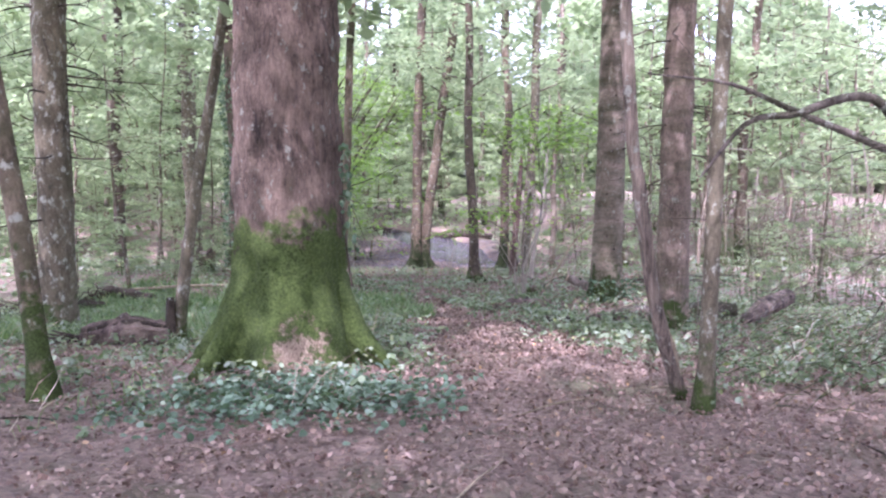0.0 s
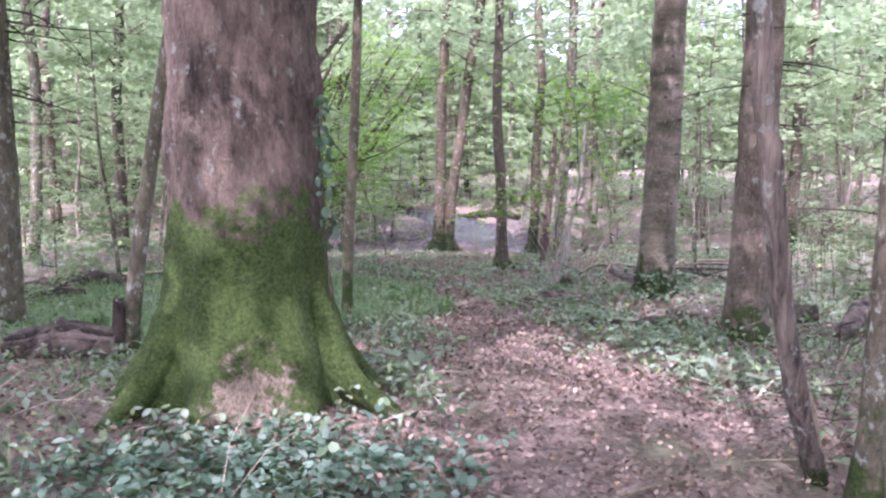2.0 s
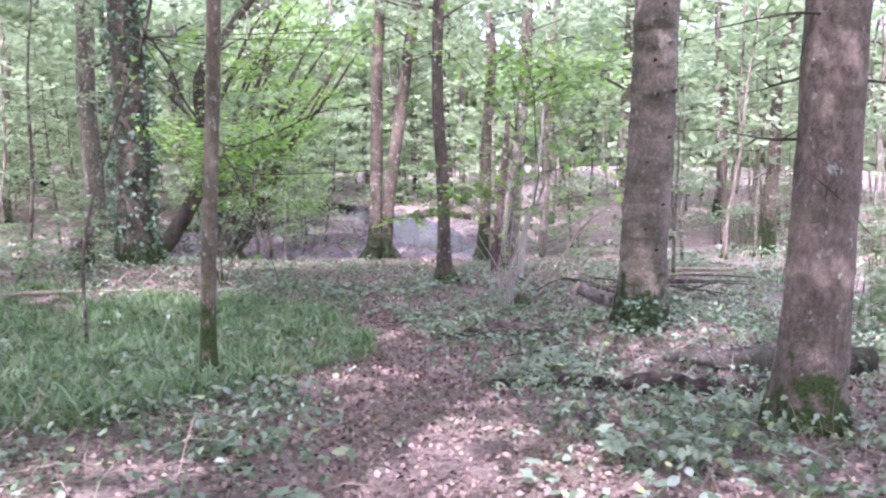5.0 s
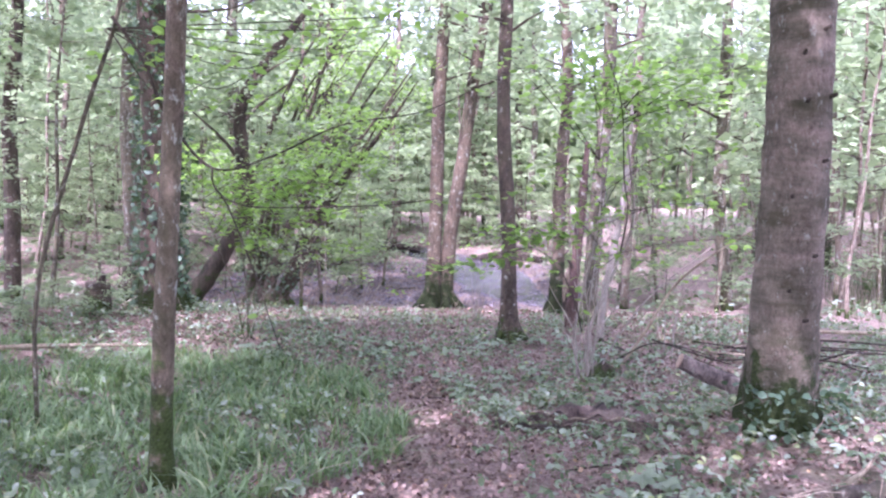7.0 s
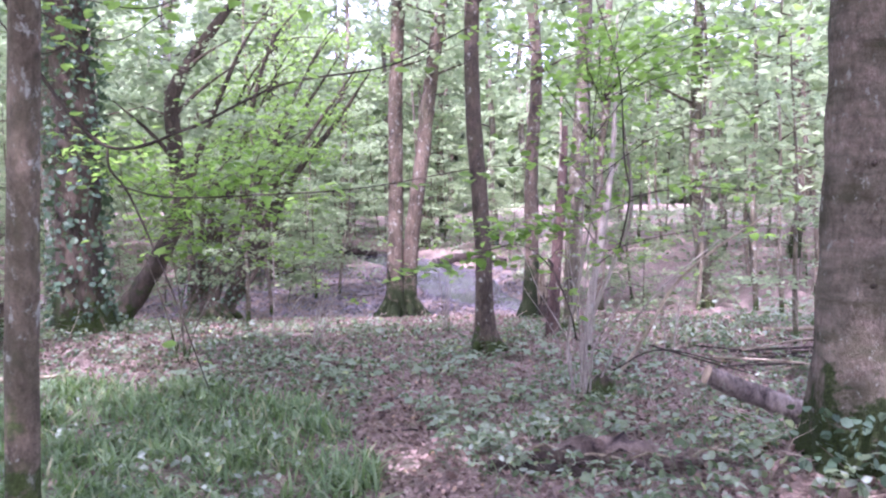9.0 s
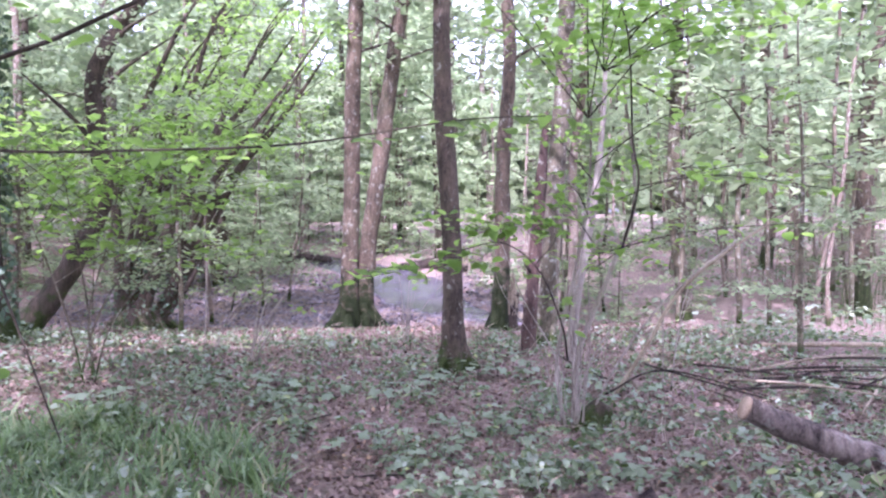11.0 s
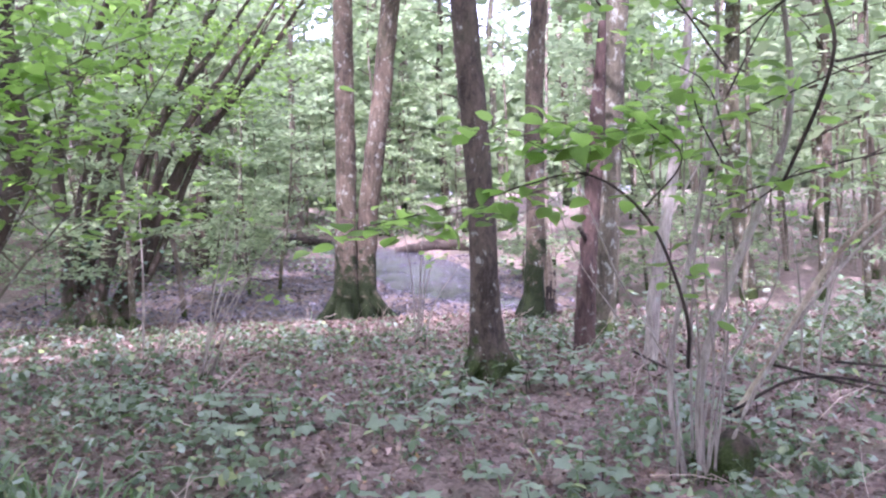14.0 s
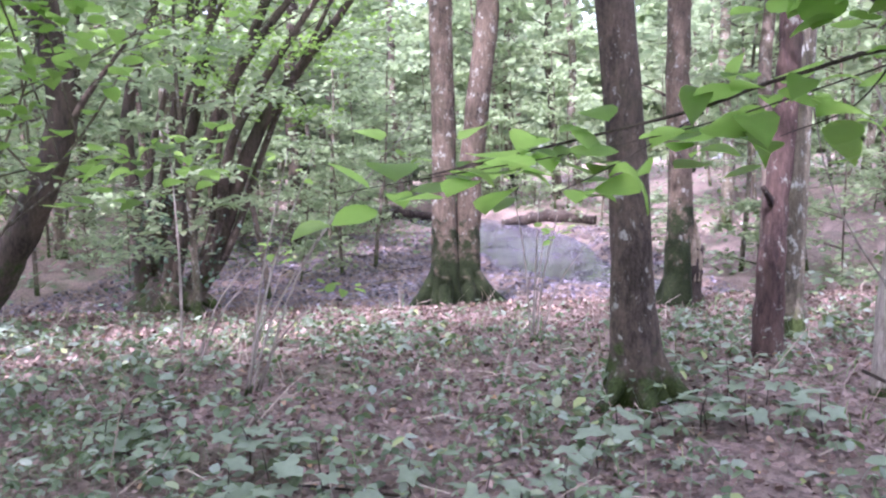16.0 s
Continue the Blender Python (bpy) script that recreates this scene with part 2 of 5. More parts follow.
STRAW = leaf_material("dry_straw", [(0.0, (0.14, 0.1, 0.07)), (0.5, (0.34, 0.27, 0.19)), (1.0, (0.52, 0.44, 0.33))], 0.0, 0.7)
GRASS = leaf_material("grass_blades", [(0.0, (0.07, 0.115, 0.055)), (0.5, (0.135, 0.205, 0.1)), (0.88, (0.23, 0.315, 0.17)), (1.0, (0.33, 0.3, 0.18))], 0.35, 0.5, gloss=0.2)

WATER, wt, wb = material("stream_water")
wb.inputs["Base Color"].default_value = (0.1, 0.1, 0.105, 1)      # shallow, silty
wb.inputs["Roughness"].default_value = 0.13
wb.inputs["IOR"].default_value = 1.33
bump(wt, wb, noise_tex(wt, coords(wt), 7.0, 3.0), 0.25, 0.03)


# ---- mesh helpers ----
def quads_mesh(name, verts, quads, mat, smooth=True):
    verts, quads = np.asarray(verts, np.float32), np.asarray(quads, np.int32)
    me = bpy.data.meshes.new(name)
    me.vertices.add(len(verts))
    me.vertices.foreach_set("co", verts.ravel())
    me.loops.add(quads.size)
    me.loops.foreach_set("vertex_index", quads.ravel())
    me.polygons.add(len(quads))
    me.polygons.foreach_set("loop_start", np.arange(0, quads.size, 4, dtype=np.int32))
    me.polygons.foreach_set("use_smooth", np.full(len(quads), smooth))
    me.update(calc_edges=True)
    me.materials.append(mat)
    return me


def joined(pieces):
    verts, quads, n = [], [], 0
    for v, q in pieces:
        verts.append(v)
        quads.append(np.asarray(q) + n)
        n += len(v)
    return np.concatenate(verts), np.concatenate(quads)


def part(name, pieces, mat, parent, label="", smooth=True):
    ob = new(name, quads_mesh(name, *joined(pieces), mat, smooth))
    ob.parent = parent
    return tagged(ob, label)


def thing(name, place, label, category, group="", kind=""):
    ob = new(name)
    ob.matrix_world = place if isinstance(place, Matrix) else Matrix.Translation(place)
    ob.empty_display_size = 0.2
    return tagged(ob, label, category, group, kind)


def curve_through(points, step):
    """A smooth polyline through control points, with a sample about every step metres."""
    p = np.asarray(points, float)
    if len(p) == 2:
        p = np.stack([p[0], p.mean(0), p[1]])
    q = np.concatenate([[2 * p[0] - p[1]], p, [2 * p[-1] - p[-2]]])
    out = []
    for a, b, c, d in zip(q, q[1:], q[2:], q[3:]):
        for s in np.arange(0, 1, 1 / max(1, round(np.linalg.norm(c - b) / step))):
            out.append(0.5 * (2 * b + (c - a) * s + (2 * a - 5 * b + 4 * c - d) * s**2 + (3 * b - a - 3 * c + d) * s**3))
    return np.array(out + [p[-1]])


def tube(points, radii, sides=8, rough=0.0, lobes=None, cap=True, seed=0):
    """A bent, tapered tube. rough: unevenness as a share of the radius; lobes(angle, distance along) scales it."""
    p = np.asarray(points, float)
    r = np.interp(np.linspace(0, 1, len(p)), np.linspace(0, 1, len(radii)), radii)
    if cap:
        p = np.concatenate([p[:1], p, p[-1:]])
        r = np.concatenate([[r[0] * 0.02], r, [r[-1] * 0.02]])
    along = np.concatenate([[0], np.cumsum(np.linalg.norm(np.diff(p, axis=0), axis=1))])
    way = np.gradient(p, axis=0)
    way /= np.linalg.norm(way, axis=1)[:, None] + 1e-9
    ref = np.where(np.abs(way[:, 2:3]) < 0.92, [[0, 0, 1.0]], [[1.0, 0, 0]]) if abs(way[:, 2].mean()) < 0.7 else np.array([[1.0, 0, 0]]).repeat(len(p), 0)
    side = np.cross(way, ref)
    side /= np.linalg.norm(side, axis=1)[:, None] + 1e-9
    over = np.cross(side, way)
    ang = np.linspace(0, 2 * np.pi, sides, endpoint=False)
    rr = r[:, None] * np.ones(sides)
    if lobes is not None:
        rr = rr * lobes(ang[None], along[:, None])
    if rough:
        g = np.random.default_rng(seed)
        for k in range(1, 6):
            f = g.uniform(-1, 1, 4)
            rr = rr * (1 + rough / k * np.sin(k * ang[None] + 6 * f[0] + along[:, None] * (3 + 4 * f[1])) * np.sin(along[:, None] * (2 + 9 * abs(f[2])) + 6 * f[3]))
        rr = rr * (1 + rough * 0.5 * g.normal(size=rr.shape))
    v = p[:, None] + rr[..., None] * (np.cos(ang)[None, :, None] * side[:, None] + np.sin(ang)[None, :, None] * over[:, None])
    i, j = np.meshgrid(np.arange(len(p) - 1), np.arange(sides), indexing="ij")
    k = (j + 1) % sides
    q = np.stack([i * sides + j, (i + 1) * sides + j, (i + 1) * sides + k, i * sides + k], -1).reshape(-1, 4)
    return v.reshape(-1, 3), q


LEAF = np.array([(0, 0, 0), (0.3, 0.27, 0.05), (0.72, 0.23, 0.03), (1, 0, -0.07), (0.72, -0.23, 0.03), (0.3, -0.27, 0.05)])
LEAF_QUADS = np.array([(0, 5, 4, 3), (0, 3, 2, 1)])
WIDE = LEAF * (1, 1.45, 1)
HAZEL = np.array([(x, s * w, 0.16 * w - 0.12 * x * x) for x, w in ((0, 0.03), (0.14, 0.3), (0.34, 0.41), (0.58, 0.42), (0.8, 0.27), (1.0, 0.02)) for s in (-1, 0, 1)]) * (1, 0.95, 1)
HAZEL[1::3, 2] -= 0.02
HAZEL_QUADS = np.array([(3 * k + j, 3 * k + 3 + j, 3 * k + 4 + j, 3 * k + 1 + j) for k in range(5) for j in (0, 1)])
CHIP = np.array([(0, 0, 0), (0.45, 0.3, 0.03), (1, 0, 0), (0.5, -0.32, 0.03)])
CHIP_QUADS = np.array([(0, 3, 2, 1)])


def leaves(centres, sizes, gen, tilt=0.35, shape=LEAF, quads=LEAF_QUADS, yaw=None, droop=0.0):
    """Leaves at the given places, each turned at random about the upright and tilted a little."""
    c = np.asarray(centres, float)
    n = len(c)
    yaw = gen.uniform(0, 2 * np.pi, n) if yaw is None else yaw
    pitch, roll = gen.normal(droop, tilt, n), gen.normal(0, tilt, n)
    v = shape[None] * np.asarray(sizes, float)[:, None, None] * np.stack([np.ones(n), gen.uniform(0.8, 1.2, n), gen.normal(1, 1.2, n)], -1)[:, None]
    cr, sr, cp, sp, cy, sy = np.cos(roll), np.sin(roll), np.cos(pitch), np.sin(pitch), np.cos(yaw), np.sin(yaw)
    x, y, z = v[..., 0], v[..., 1], v[..., 2]
    y, z = y * cr[:, None] - z * sr[:, None], y * sr[:, None] + z * cr[:, None]
    x, z = x * cp[:, None] + z * sp[:, None], -x * sp[:, None] + z * cp[:, None]
    x, y = x * cy[:, None] - y * sy[:, None], x * sy[:, None] + y * cy[:, None]
    v = np.stack([x, y, z], -1) + c[:, None]
    return v.reshape(-1, 3), (quads[None] + (np.arange(n) * len(shape))[:, None, None]).reshape(-1, 4)


def spray(centre, spread, count, gen):
    """Places of leaves in a flat, uneven layer."""
    p = gen.normal(0, 0.45, (count, 3)) * spread
    return p + centre


# ---- the lie of the land ----
LAND_Y = [-400, -6, 1, 5, 8, 12, 14, 16.4, 19, 21, 23, 26, 27.5, 28.3, 36, 46, 60, 90, 400]
LAND_Z = [3, 0.1, 0, -0.12, -0.21, -0.6, -0.87, -1.1, -1.21, -1.14, -1.07, -1.22, -1.36, -1.56, -1.5, -0.95, -0.2, 0.8, 3]
STREAM = np.array([(4.0, 30.2), (3.1, 31.4), (2.3, 34), (2.0, 38), (0.9, 42.5), (-1.6, 47.5), (-4.5, 53), (-9, 60)], float)
STREAM_W = [0.7, 1.3, 1.8, 1.6, 1.2, 1.0, 0.9, 0.9]
STREAM_LINE = curve_through(np.c_[STREAM, np.zeros(len(STREAM))], 0.4)[:, :2]
STREAM_HALF = np.interp(np.linspace(0, 1, len(STREAM_LINE)), np.linspace(0, 1, len(STREAM_W)), STREAM_W)


def smooth(a, b, v):
    s = np.clip((v - a) / (b - a), 0, 1)
    return s * s * (3 - 2 * s)


def base_land(x, y):
    x, y = np.asarray(x, float), np.asarray(y, float)
    z = np.interp(y, LAND_Y, LAND_Z)
    z = z + 0.36 * np.exp(-((x - 3.6) ** 2 / 2.4 + (y - 15.7) ** 2 / 1.7)) + 0.35 * np.exp(-((x + 6.5) ** 2 / 10 + (y - 21) ** 2 / 14))
    z = z + 1.0 * smooth(4.5, 12, x) * smooth(25, 42, y) + 0.7 * smooth(-6, -12, x) * smooth(22, 40, y)
    z = z + 0.3 * np.exp(-((x - 3.6) ** 2 / 7 + (y - 46) ** 2 / 6)) + 0.16 * np.exp(-((x + 1.67) ** 2 + (y - 7.86) ** 2) / 1.1)
    return z


def stream_share(x, y):
    x, y = np.asarray(x, float), np.asarray(y, float)
    d = np.hypot(x[..., None] - STREAM_LINE[:, 0], y[..., None] - STREAM_LINE[:, 1])
    return (d / STREAM_HALF).min(-1)


def land(x, y):
    x, y = np.asarray(x, float), np.asarray(y, float)
    z = base_land(x, y)
    z = z + 0.035 * np.sin(1.9 * x + 0.7 * np.sin(1.3 * y)) * np.sin(1.6 * y + 1.1) + 0.02 * np.sin(4.3 * x + 1.7) * np.sin(3.7 * y)
    near = (y > 25) & (y < 65) & (np.abs(x) < 16)
    if np.any(near):
        cut = np.zeros(np.broadcast(x, y).shape)
        xx, yy = np.broadcast_to(x, cut.shape), np.broadcast_to(y, cut.shape)
        cut[near] = 0.24 * (1 - smooth(0.7, 1.15, stream_share(xx[near], yy[near])))
        z = z - cut
    return z


def gz(x, y):
    return float(land(np.array([x]), np.array([y]))[0])


def spaced(edges, steps):
    out = [edges[0]]
    for a, b, s in zip(edges, edges[1:], steps):
        out += list(np.linspace(a, b, max(2, int(round((b - a) / s)) + 1))[1:])
    return np.array(out)


GX = spaced([-400, -60, -16, -7, 6, 16, 60, 400], [68, 4, 0.6, 0.16, 0.6, 4, 68])
GY = spaced([-400, -20, -2, 26, 50, 80, 400], [76, 2.0, 0.16, 0.4, 2.0, 64])
gx, gy = np.meshgrid(GX, GY, indexing="ij")
gh = land(gx.ravel(), gy.ravel()).reshape(gx.shape) + 0.012 * rng.normal(size=gx.shape)
ia, ja = np.meshgrid(np.arange(len(GX) - 1), np.arange(len(GY) - 1), indexing="ij")
gq = np.stack([ia * len(GY) + ja, (ia + 1) * len(GY) + ja, (ia + 1) * len(GY) + ja + 1, ia * len(GY) + ja + 1], -1).reshape(-1, 4)
ground = new("ground", quads_mesh("ground", np.stack([gx, gy, gh], -1).reshape(-1, 3), gq, SOIL))
tagged(ground, "brown woodland soil under fallen leaves", "ground", kind="structure")

# the stream: a narrow strip of water in its bed
sl = STREAM_LINE
sway = np.gradient(sl, axis=0)
sway /= np.linalg.norm(sway, axis=1)[:, None]
snorm = np.stack([-sway[:, 1], sway[:, 0]], -1)
across = np.linspace(-1.12, 1.12, 9)
sv = np.concatenate([np.c_[sl + snorm * (STREAM_HALF * a)[:, None], base_land(sl[:, 0], sl[:, 1]) - 0.085] for a in across])
ns = len(sl)
sq = np.array([(k * ns + i, (k + 1) * ns + i, (k + 1) * ns + i + 1, k * ns + i + 1) for k in range(8) for i in range(ns - 1)])
water = new("water", quads_mesh("water", sv, sq, WATER))
tagged(water, "shallow grey woodland stream reflecting the bright sky", "stream", kind="structure")


# ---- trees ----
def trunk_line(height, lean, bend, seed, step=0.3):
    g = np.random.default_rng(seed)
    z = np.arange(-0.25, height + 0.01, step)
    ph = g.uniform(0, 6.28, 4)
    x = lean[0] * z + bend * (np.sin(z * 0.55 + ph[0]) - np.sin(ph[0])) + bend * 0.4 * (np.sin(z * 1.5 + ph[1]) - np.sin(ph[1]))
    y = lean[1] * z + bend * (np.sin(z * 0.5 + ph[2]) - np.sin(ph[2])) + bend * 0.4 * (np.sin(z * 1.4 + ph[3]) - np.sin(ph[3]))
    return np.stack([x, y, z], -1)


def crown_parts(tree, line, low, high, reach, limbs, per_limb, gen, leaf=0.2, mat=LEAF_CROWN, limb_mat=BARK_DARK, clear=None, shape=LEAF, quads=LEAF_QUADS):
    """Limbs that rise from the trunk, each ending in flat sprays of leaves."""
    at = tree.matrix_world.translation
    places, woods = [], []
    for k in range(limbs):
        h = low + (high - low) * (k + gen.uniform(0, 0.9)) / limbs
        start = np.array([np.interp(h, line[:, 2], line[:, i]) for i in range(2)] + [h])
        a = k * 2.4 + gen.uniform(-0.5, 0.5)
        far = reach * gen.uniform(0.55, 1.0) * (1 - 0.45 * (h - low) / max(0.1, high - low))
        tip = start + np.array([math.cos(a) * far, math.sin(a) * far, far * gen.uniform(0.05, 0.5)])
        limb = curve_through([start, start * 0.5 + tip * 0.5 + gen.normal(0, 0.12, 3) * far * 0.6, tip], 0.5)
        woods.append(tube(limb, [0.012 * far + 0.015, 0.006 * far, 0.004], 5, seed=k))
        for s in (0.35, 0.6, 0.85, 1.0):
            c = start + (tip - start) * s + gen.normal(0, 0.16, 3) * far * 0.7
            places.append(spray(c, (far * 0.42, far * 0.42, 0.12 * far + 0.06), per_limb // 4, gen))
    places = np.concatenate(places)
    if clear is not None:
        w = places + np.array(at)
        for spot, wide in clear:
            off = w - np.array(spot)
            along = off @ np.array(SUN_WAY)
            places_far = np.linalg.norm(off - along[:, None] * np.array(SUN_WAY), axis=1) > wide
            places, w = places[places_far], w[places_far]
    for w in woods:
        part("limb", [w], limb_mat, tree)
    part("crown", [leaves(places, gen.uniform(0.7, 1.2, len(places)) * leaf, gen, 0.45, shape, quads)], mat, tree)


GAPS = [((-1.5, 7.0, 0.15), 0.3), ((-1.1, 7.05, 0.1), 0.22), ((-0.75, 7.15, 0.0), 0.14), ((-1.85, 7.36, 1.2), 0.2), ((0.4, 8.2, -0.2), 0.25), ((0.6, 11.2, -0.45), 0.3), ((3.1, 23.6, -0.9), 0.35), ((0.8, 31, -1.4), 0.5)]


def standing_tree(name, x, y, r_low, r_high, height, mat, label, lean=(0, 0), bend=0.05, sides=16, flare=0.25, flare_h=0.35, rough=0.03, seed=1,
                  crown=None, group="", leaf=0.2, lobes_n=5):
    g = np.random.default_rng(seed + 100)
    tree = thing(name, (x, y, gz(x, y)), label, "tree", group)
    line = trunk_line(height, lean, bend, seed, 0.07 if sides > 60 else 0.14 if sides > 20 else 0.3)
    n = len(line)
    radii = r_low + (r_high - r_low) * np.clip(line[:, 2] / height, 0, 1) ** 0.8
    ph = g.uniform(0, 6.28)

    def lobes(a, s):
        f = flare * np.exp(-np.clip(s - 0.25, 0, None) / flare_h)
        return 1 + f * (1 + 0.55 * np.cos(lobes_n * a + ph) + 0.3 * np.cos((lobes_n - 2) * a + 2 * ph))

    part("trunk", [tube(line, radii, sides, rough, lobes, seed=seed)], mat, tree)
    if crown:
        crown_parts(tree, line, *crown, g, leaf, clear=GAPS)
    return tree, line


def dead_twigs(tree, line, low, high, count, length, mat, seed, base=0.012, side=None):
    """Bare lower twigs, each a part."""
    g = np.random.default_rng(seed)
    for k in range(count):
        h = g.uniform(low, high)
        s = np.array([np.interp(h, line[:, 2], line[:, i]) for i in range(2)] + [h])
        a = g.uniform(0, 6.28) if side is None else g.normal(side, 0.7)
        d = np.array([math.cos(a), math.sin(a), 0])
        far = length * g.uniform(0.5, 1.2)
        pts = [s, s + d * far * 0.5 + (0, 0, -0.05 * far), s + d * far + g.normal(0, 0.12, 3) * far + (0, 0, -0.15 * far)]
        c = curve_through(pts, 0.15)
        woods = [tube(c, [base, base * 0.6, 0.002], 5)]
        for m in range(3):
            q = c[int(len(c) * g.uniform(0.3, 0.9))]
            e = q + (d * 0.5 + g.normal(0, 0.5, 3)) * far * 0.35
            woods.append(tube(curve_through([q, e], 0.2), [base * 0.4, 0.0015], 4))
        part("twig", woods, mat, tree)


# the great old trunk beside the trail
big, big_line = standing_tree("tree", -1.67, 7.88, 0.5, 0.34, 13, BARK_BIG, "massive old tree with rough brown bark and a mossy foot", bend=0.03, sides=88,
                              flare=0.34, flare_h=0.36, rough=0.032, seed=3, crown=(6.5, 12.5, 5.0, 16, 200), lobes_n=7, leaf=0.28)
g = np.random.default_rng(5)
vine = curve_through([(0.56, -0.2, 0.62), (0.515, -0.19, 0.95), (0.49, -0.16, 1.2), (0.485, -0.19, 1.5), (0.475, -0.16, 1.86)], 0.03)
for k, (a, out) in enumerate(((-0.25, 0.98), (-2.5, 0.98), (0.5, 0.9), (1.5, 0.9), (2.6, 0.9), (-3.1, 0.95))):
    d = np.array([math.cos(a), math.sin(a), 0])
    root = curve_through([d * 0.4 + (0, 0, 0.78), d * 0.52 + (0, 0, 0.36), d * 0.68 + (0, 0, 0.1), d * out + (0.03, 0, -0.14)], 0.07)
    part("root", [tube(root, [0.08, 0.12, 0.1, 0.05], 12, 0.09, seed=k)], BARK_BIG, big)
ivy = part("ivy_stem", [tube(vine, [0.012, 0.008, 0.004], 5)], BARK_TWIG, big, "thin ivy stem climbing the bark")
spots = vine[np.minimum((len(vine) * np.where(g.uniform(size=80) < 0.6, g.uniform(0.55, 1.0, 80), g.uniform(0.25, 0.8, 80))).astype(int), len(vine) - 1)] + g.normal(0, 0.035, (80, 3)) + (0.03, -0.02, 0)
part("ivy_leaves", [leaves(spots, g.uniform(0.04, 0.07, 80), g, 0.5, WIDE, droop=1.1)], LEAF_IVY, big, "dark green ivy leaves")

left, left_line = standing_tree("tree", -5.35, 11.6, 0.23, 0.17, 13, BARK_GREY, "grey-barked conifer with bare dead lower twigs", lean=(0.03, 0), bend=0.03, sides=22, flare=0.35, seed=8, crown=(6, 12.5, 3.0, 14, 150), leaf=0.22)
dead_twigs(left, left_line, 1.5, 4.4, 26, 1.3, BARK_TWIG, 81, 0.017)
edge, edge_line = standing_tree("tree", -3.42, 6.95, 0.085, 0.055, 9, BARK_BLOTCH, "slim blotched tree with a mossy foot", lean=(-0.11, 0.02), bend=0.03, sides=14, flare=0.6, flare_h=0.16, seed=12, crown=(4.8, 8.8, 2.2, 8, 110))
slim, slim_line = standing_tree("tree", -3.3, 10.0, 0.08, 0.04, 7, BARK_GREY, "thin leaning young tree with a mossy foot", lean=(0.14, 0), bend=0.04, sides=10, flare=0.5, flare_h=0.15, seed=14, crown=(3.6, 6.8, 1.8, 7, 100))

spruce, spruce_line = standing_tree("tree", 3.36, 15.4, 0.295, 0.2, 14, BARK_SPRUCE, "straight conifer with pale brown bark and branch scars", lean=(0.012, 0), bend=0.015, sides=26, flare=0.28, flare_h=0.3, seed=21, crown=(6.5, 13.5, 4.2, 16, 260), leaf=0.24)
g = np.random.default_rng(22)
for h, a in ((1.15, -1.9), (1.45, -1.2), (1.95, -2.0), (2.25, -1.1), (2.75, -1.75), (2.8, -0.9), (3.15, -1.9), (3.35, -1.3), (3.8, -1.6), (0.9, -1.4)):
    c = np.array([np.interp(h, spruce_line[:, 2], spruce_line[:, 0]), np.interp(h, spruce_line[:, 2], spruce_line[:, 1]), h])
    r = np.interp(h, spruce_line[:, 2], 0.295 - 0.0068 * spruce_line[:, 2])
    d = np.array([math.cos(a), math.sin(a), 0.25])
    part("branch_stub", [tube(curve_through([c + d * (r - 0.05), c + d * (r + g.uniform(0.02, 0.05))], 0.03), [0.022, 0.014], 7, 0.08)], BARK_TWIG, spruce)
around = g.uniform(-2.9, 0.1, 150)
spots = np.c_[np.cos(around) * g.uniform(0.36, 0.62, 150), np.sin(around) * g.uniform(0.36, 0.62, 150), g.uniform(0.0, 0.42, 150) ** 1.0]
part("ivy_leaves", [leaves(spots, g.uniform(0.05, 0.09, 150), g, 0.6, WIDE)], LEAF_IVY, spruce, "ivy leaves round the foot")

dark, dark_line = standing_tree("tree", 3.09, 11.3, 0.225, 0.15, 13, BARK_CONIFER, "straight brown conifer with thin dead twigs", lean=(0.012, 0), bend=0.02, sides=22, flare=0.3, seed=31, crown=(6, 12.5, 3.0, 14, 140), leaf=0.22)
dead_twigs(dark, dark_line, 1.6, 4.4, 16, 1.0, BARK_TWIG, 83, 0.015)

pair_a = thing("tree", (1.47, 6.7, gz(1.47, 6.7)), "thin curving lichened stem with split bark", "tree")
pa_line = curve_through([(0.02, 0.02, -0.2), (0, 0, 0), (-0.24, -0.12, 0.62), (-0.44, -0.22, 1.6), (-0.56, -0.26, 2.6), (-0.8, -0.3, 7)], 0.15)
part("trunk", [tube(pa_line, [0.058, 0.05, 0.045, 0.04, 0.035, 0.025], 14, 0.09, seed=4)], BARK_SPLIT, pair_a)
part("bare_strip", [tube(curve_through([(0.0, -0.045, 0.05), (-0.12, -0.1, 0.4), (-0.26, -0.165, 0.75)], 0.08), [0.008, 0.026, 0.006], 6)], DEAD_PALE, pair_a, "strip of bare pale wood")
crown_parts(pair_a, pa_line, 3.8, 6.8, 1.8, 7, 90, np.random.default_rng(41), clear=GAPS)
pair_b, pb_line = standing_tree("tree", 1.5, 6.35, 0.06, 0.042, 7.5, BARK_GREY, "slender grey stem with a mossy foot", lean=(0.035, 0.02), bend=0.025, sides=12, flare=0.45, flare_h=0.14, seed=44, crown=(4.4, 7.4, 3.4, 13, 230))

birch, birch_line = standing_tree("tree", -1.66, 14.1, 0.082, 0.045, 12, BARK_BLOTCH, "slim blotched tree standing in long grass", lean=(0.035, 0), bend=0.03, sides=14, flare=0.35, flare_h=0.15, seed=52, crown=(6.0, 12.0, 5.2, 18, 300), leaf=0.25)

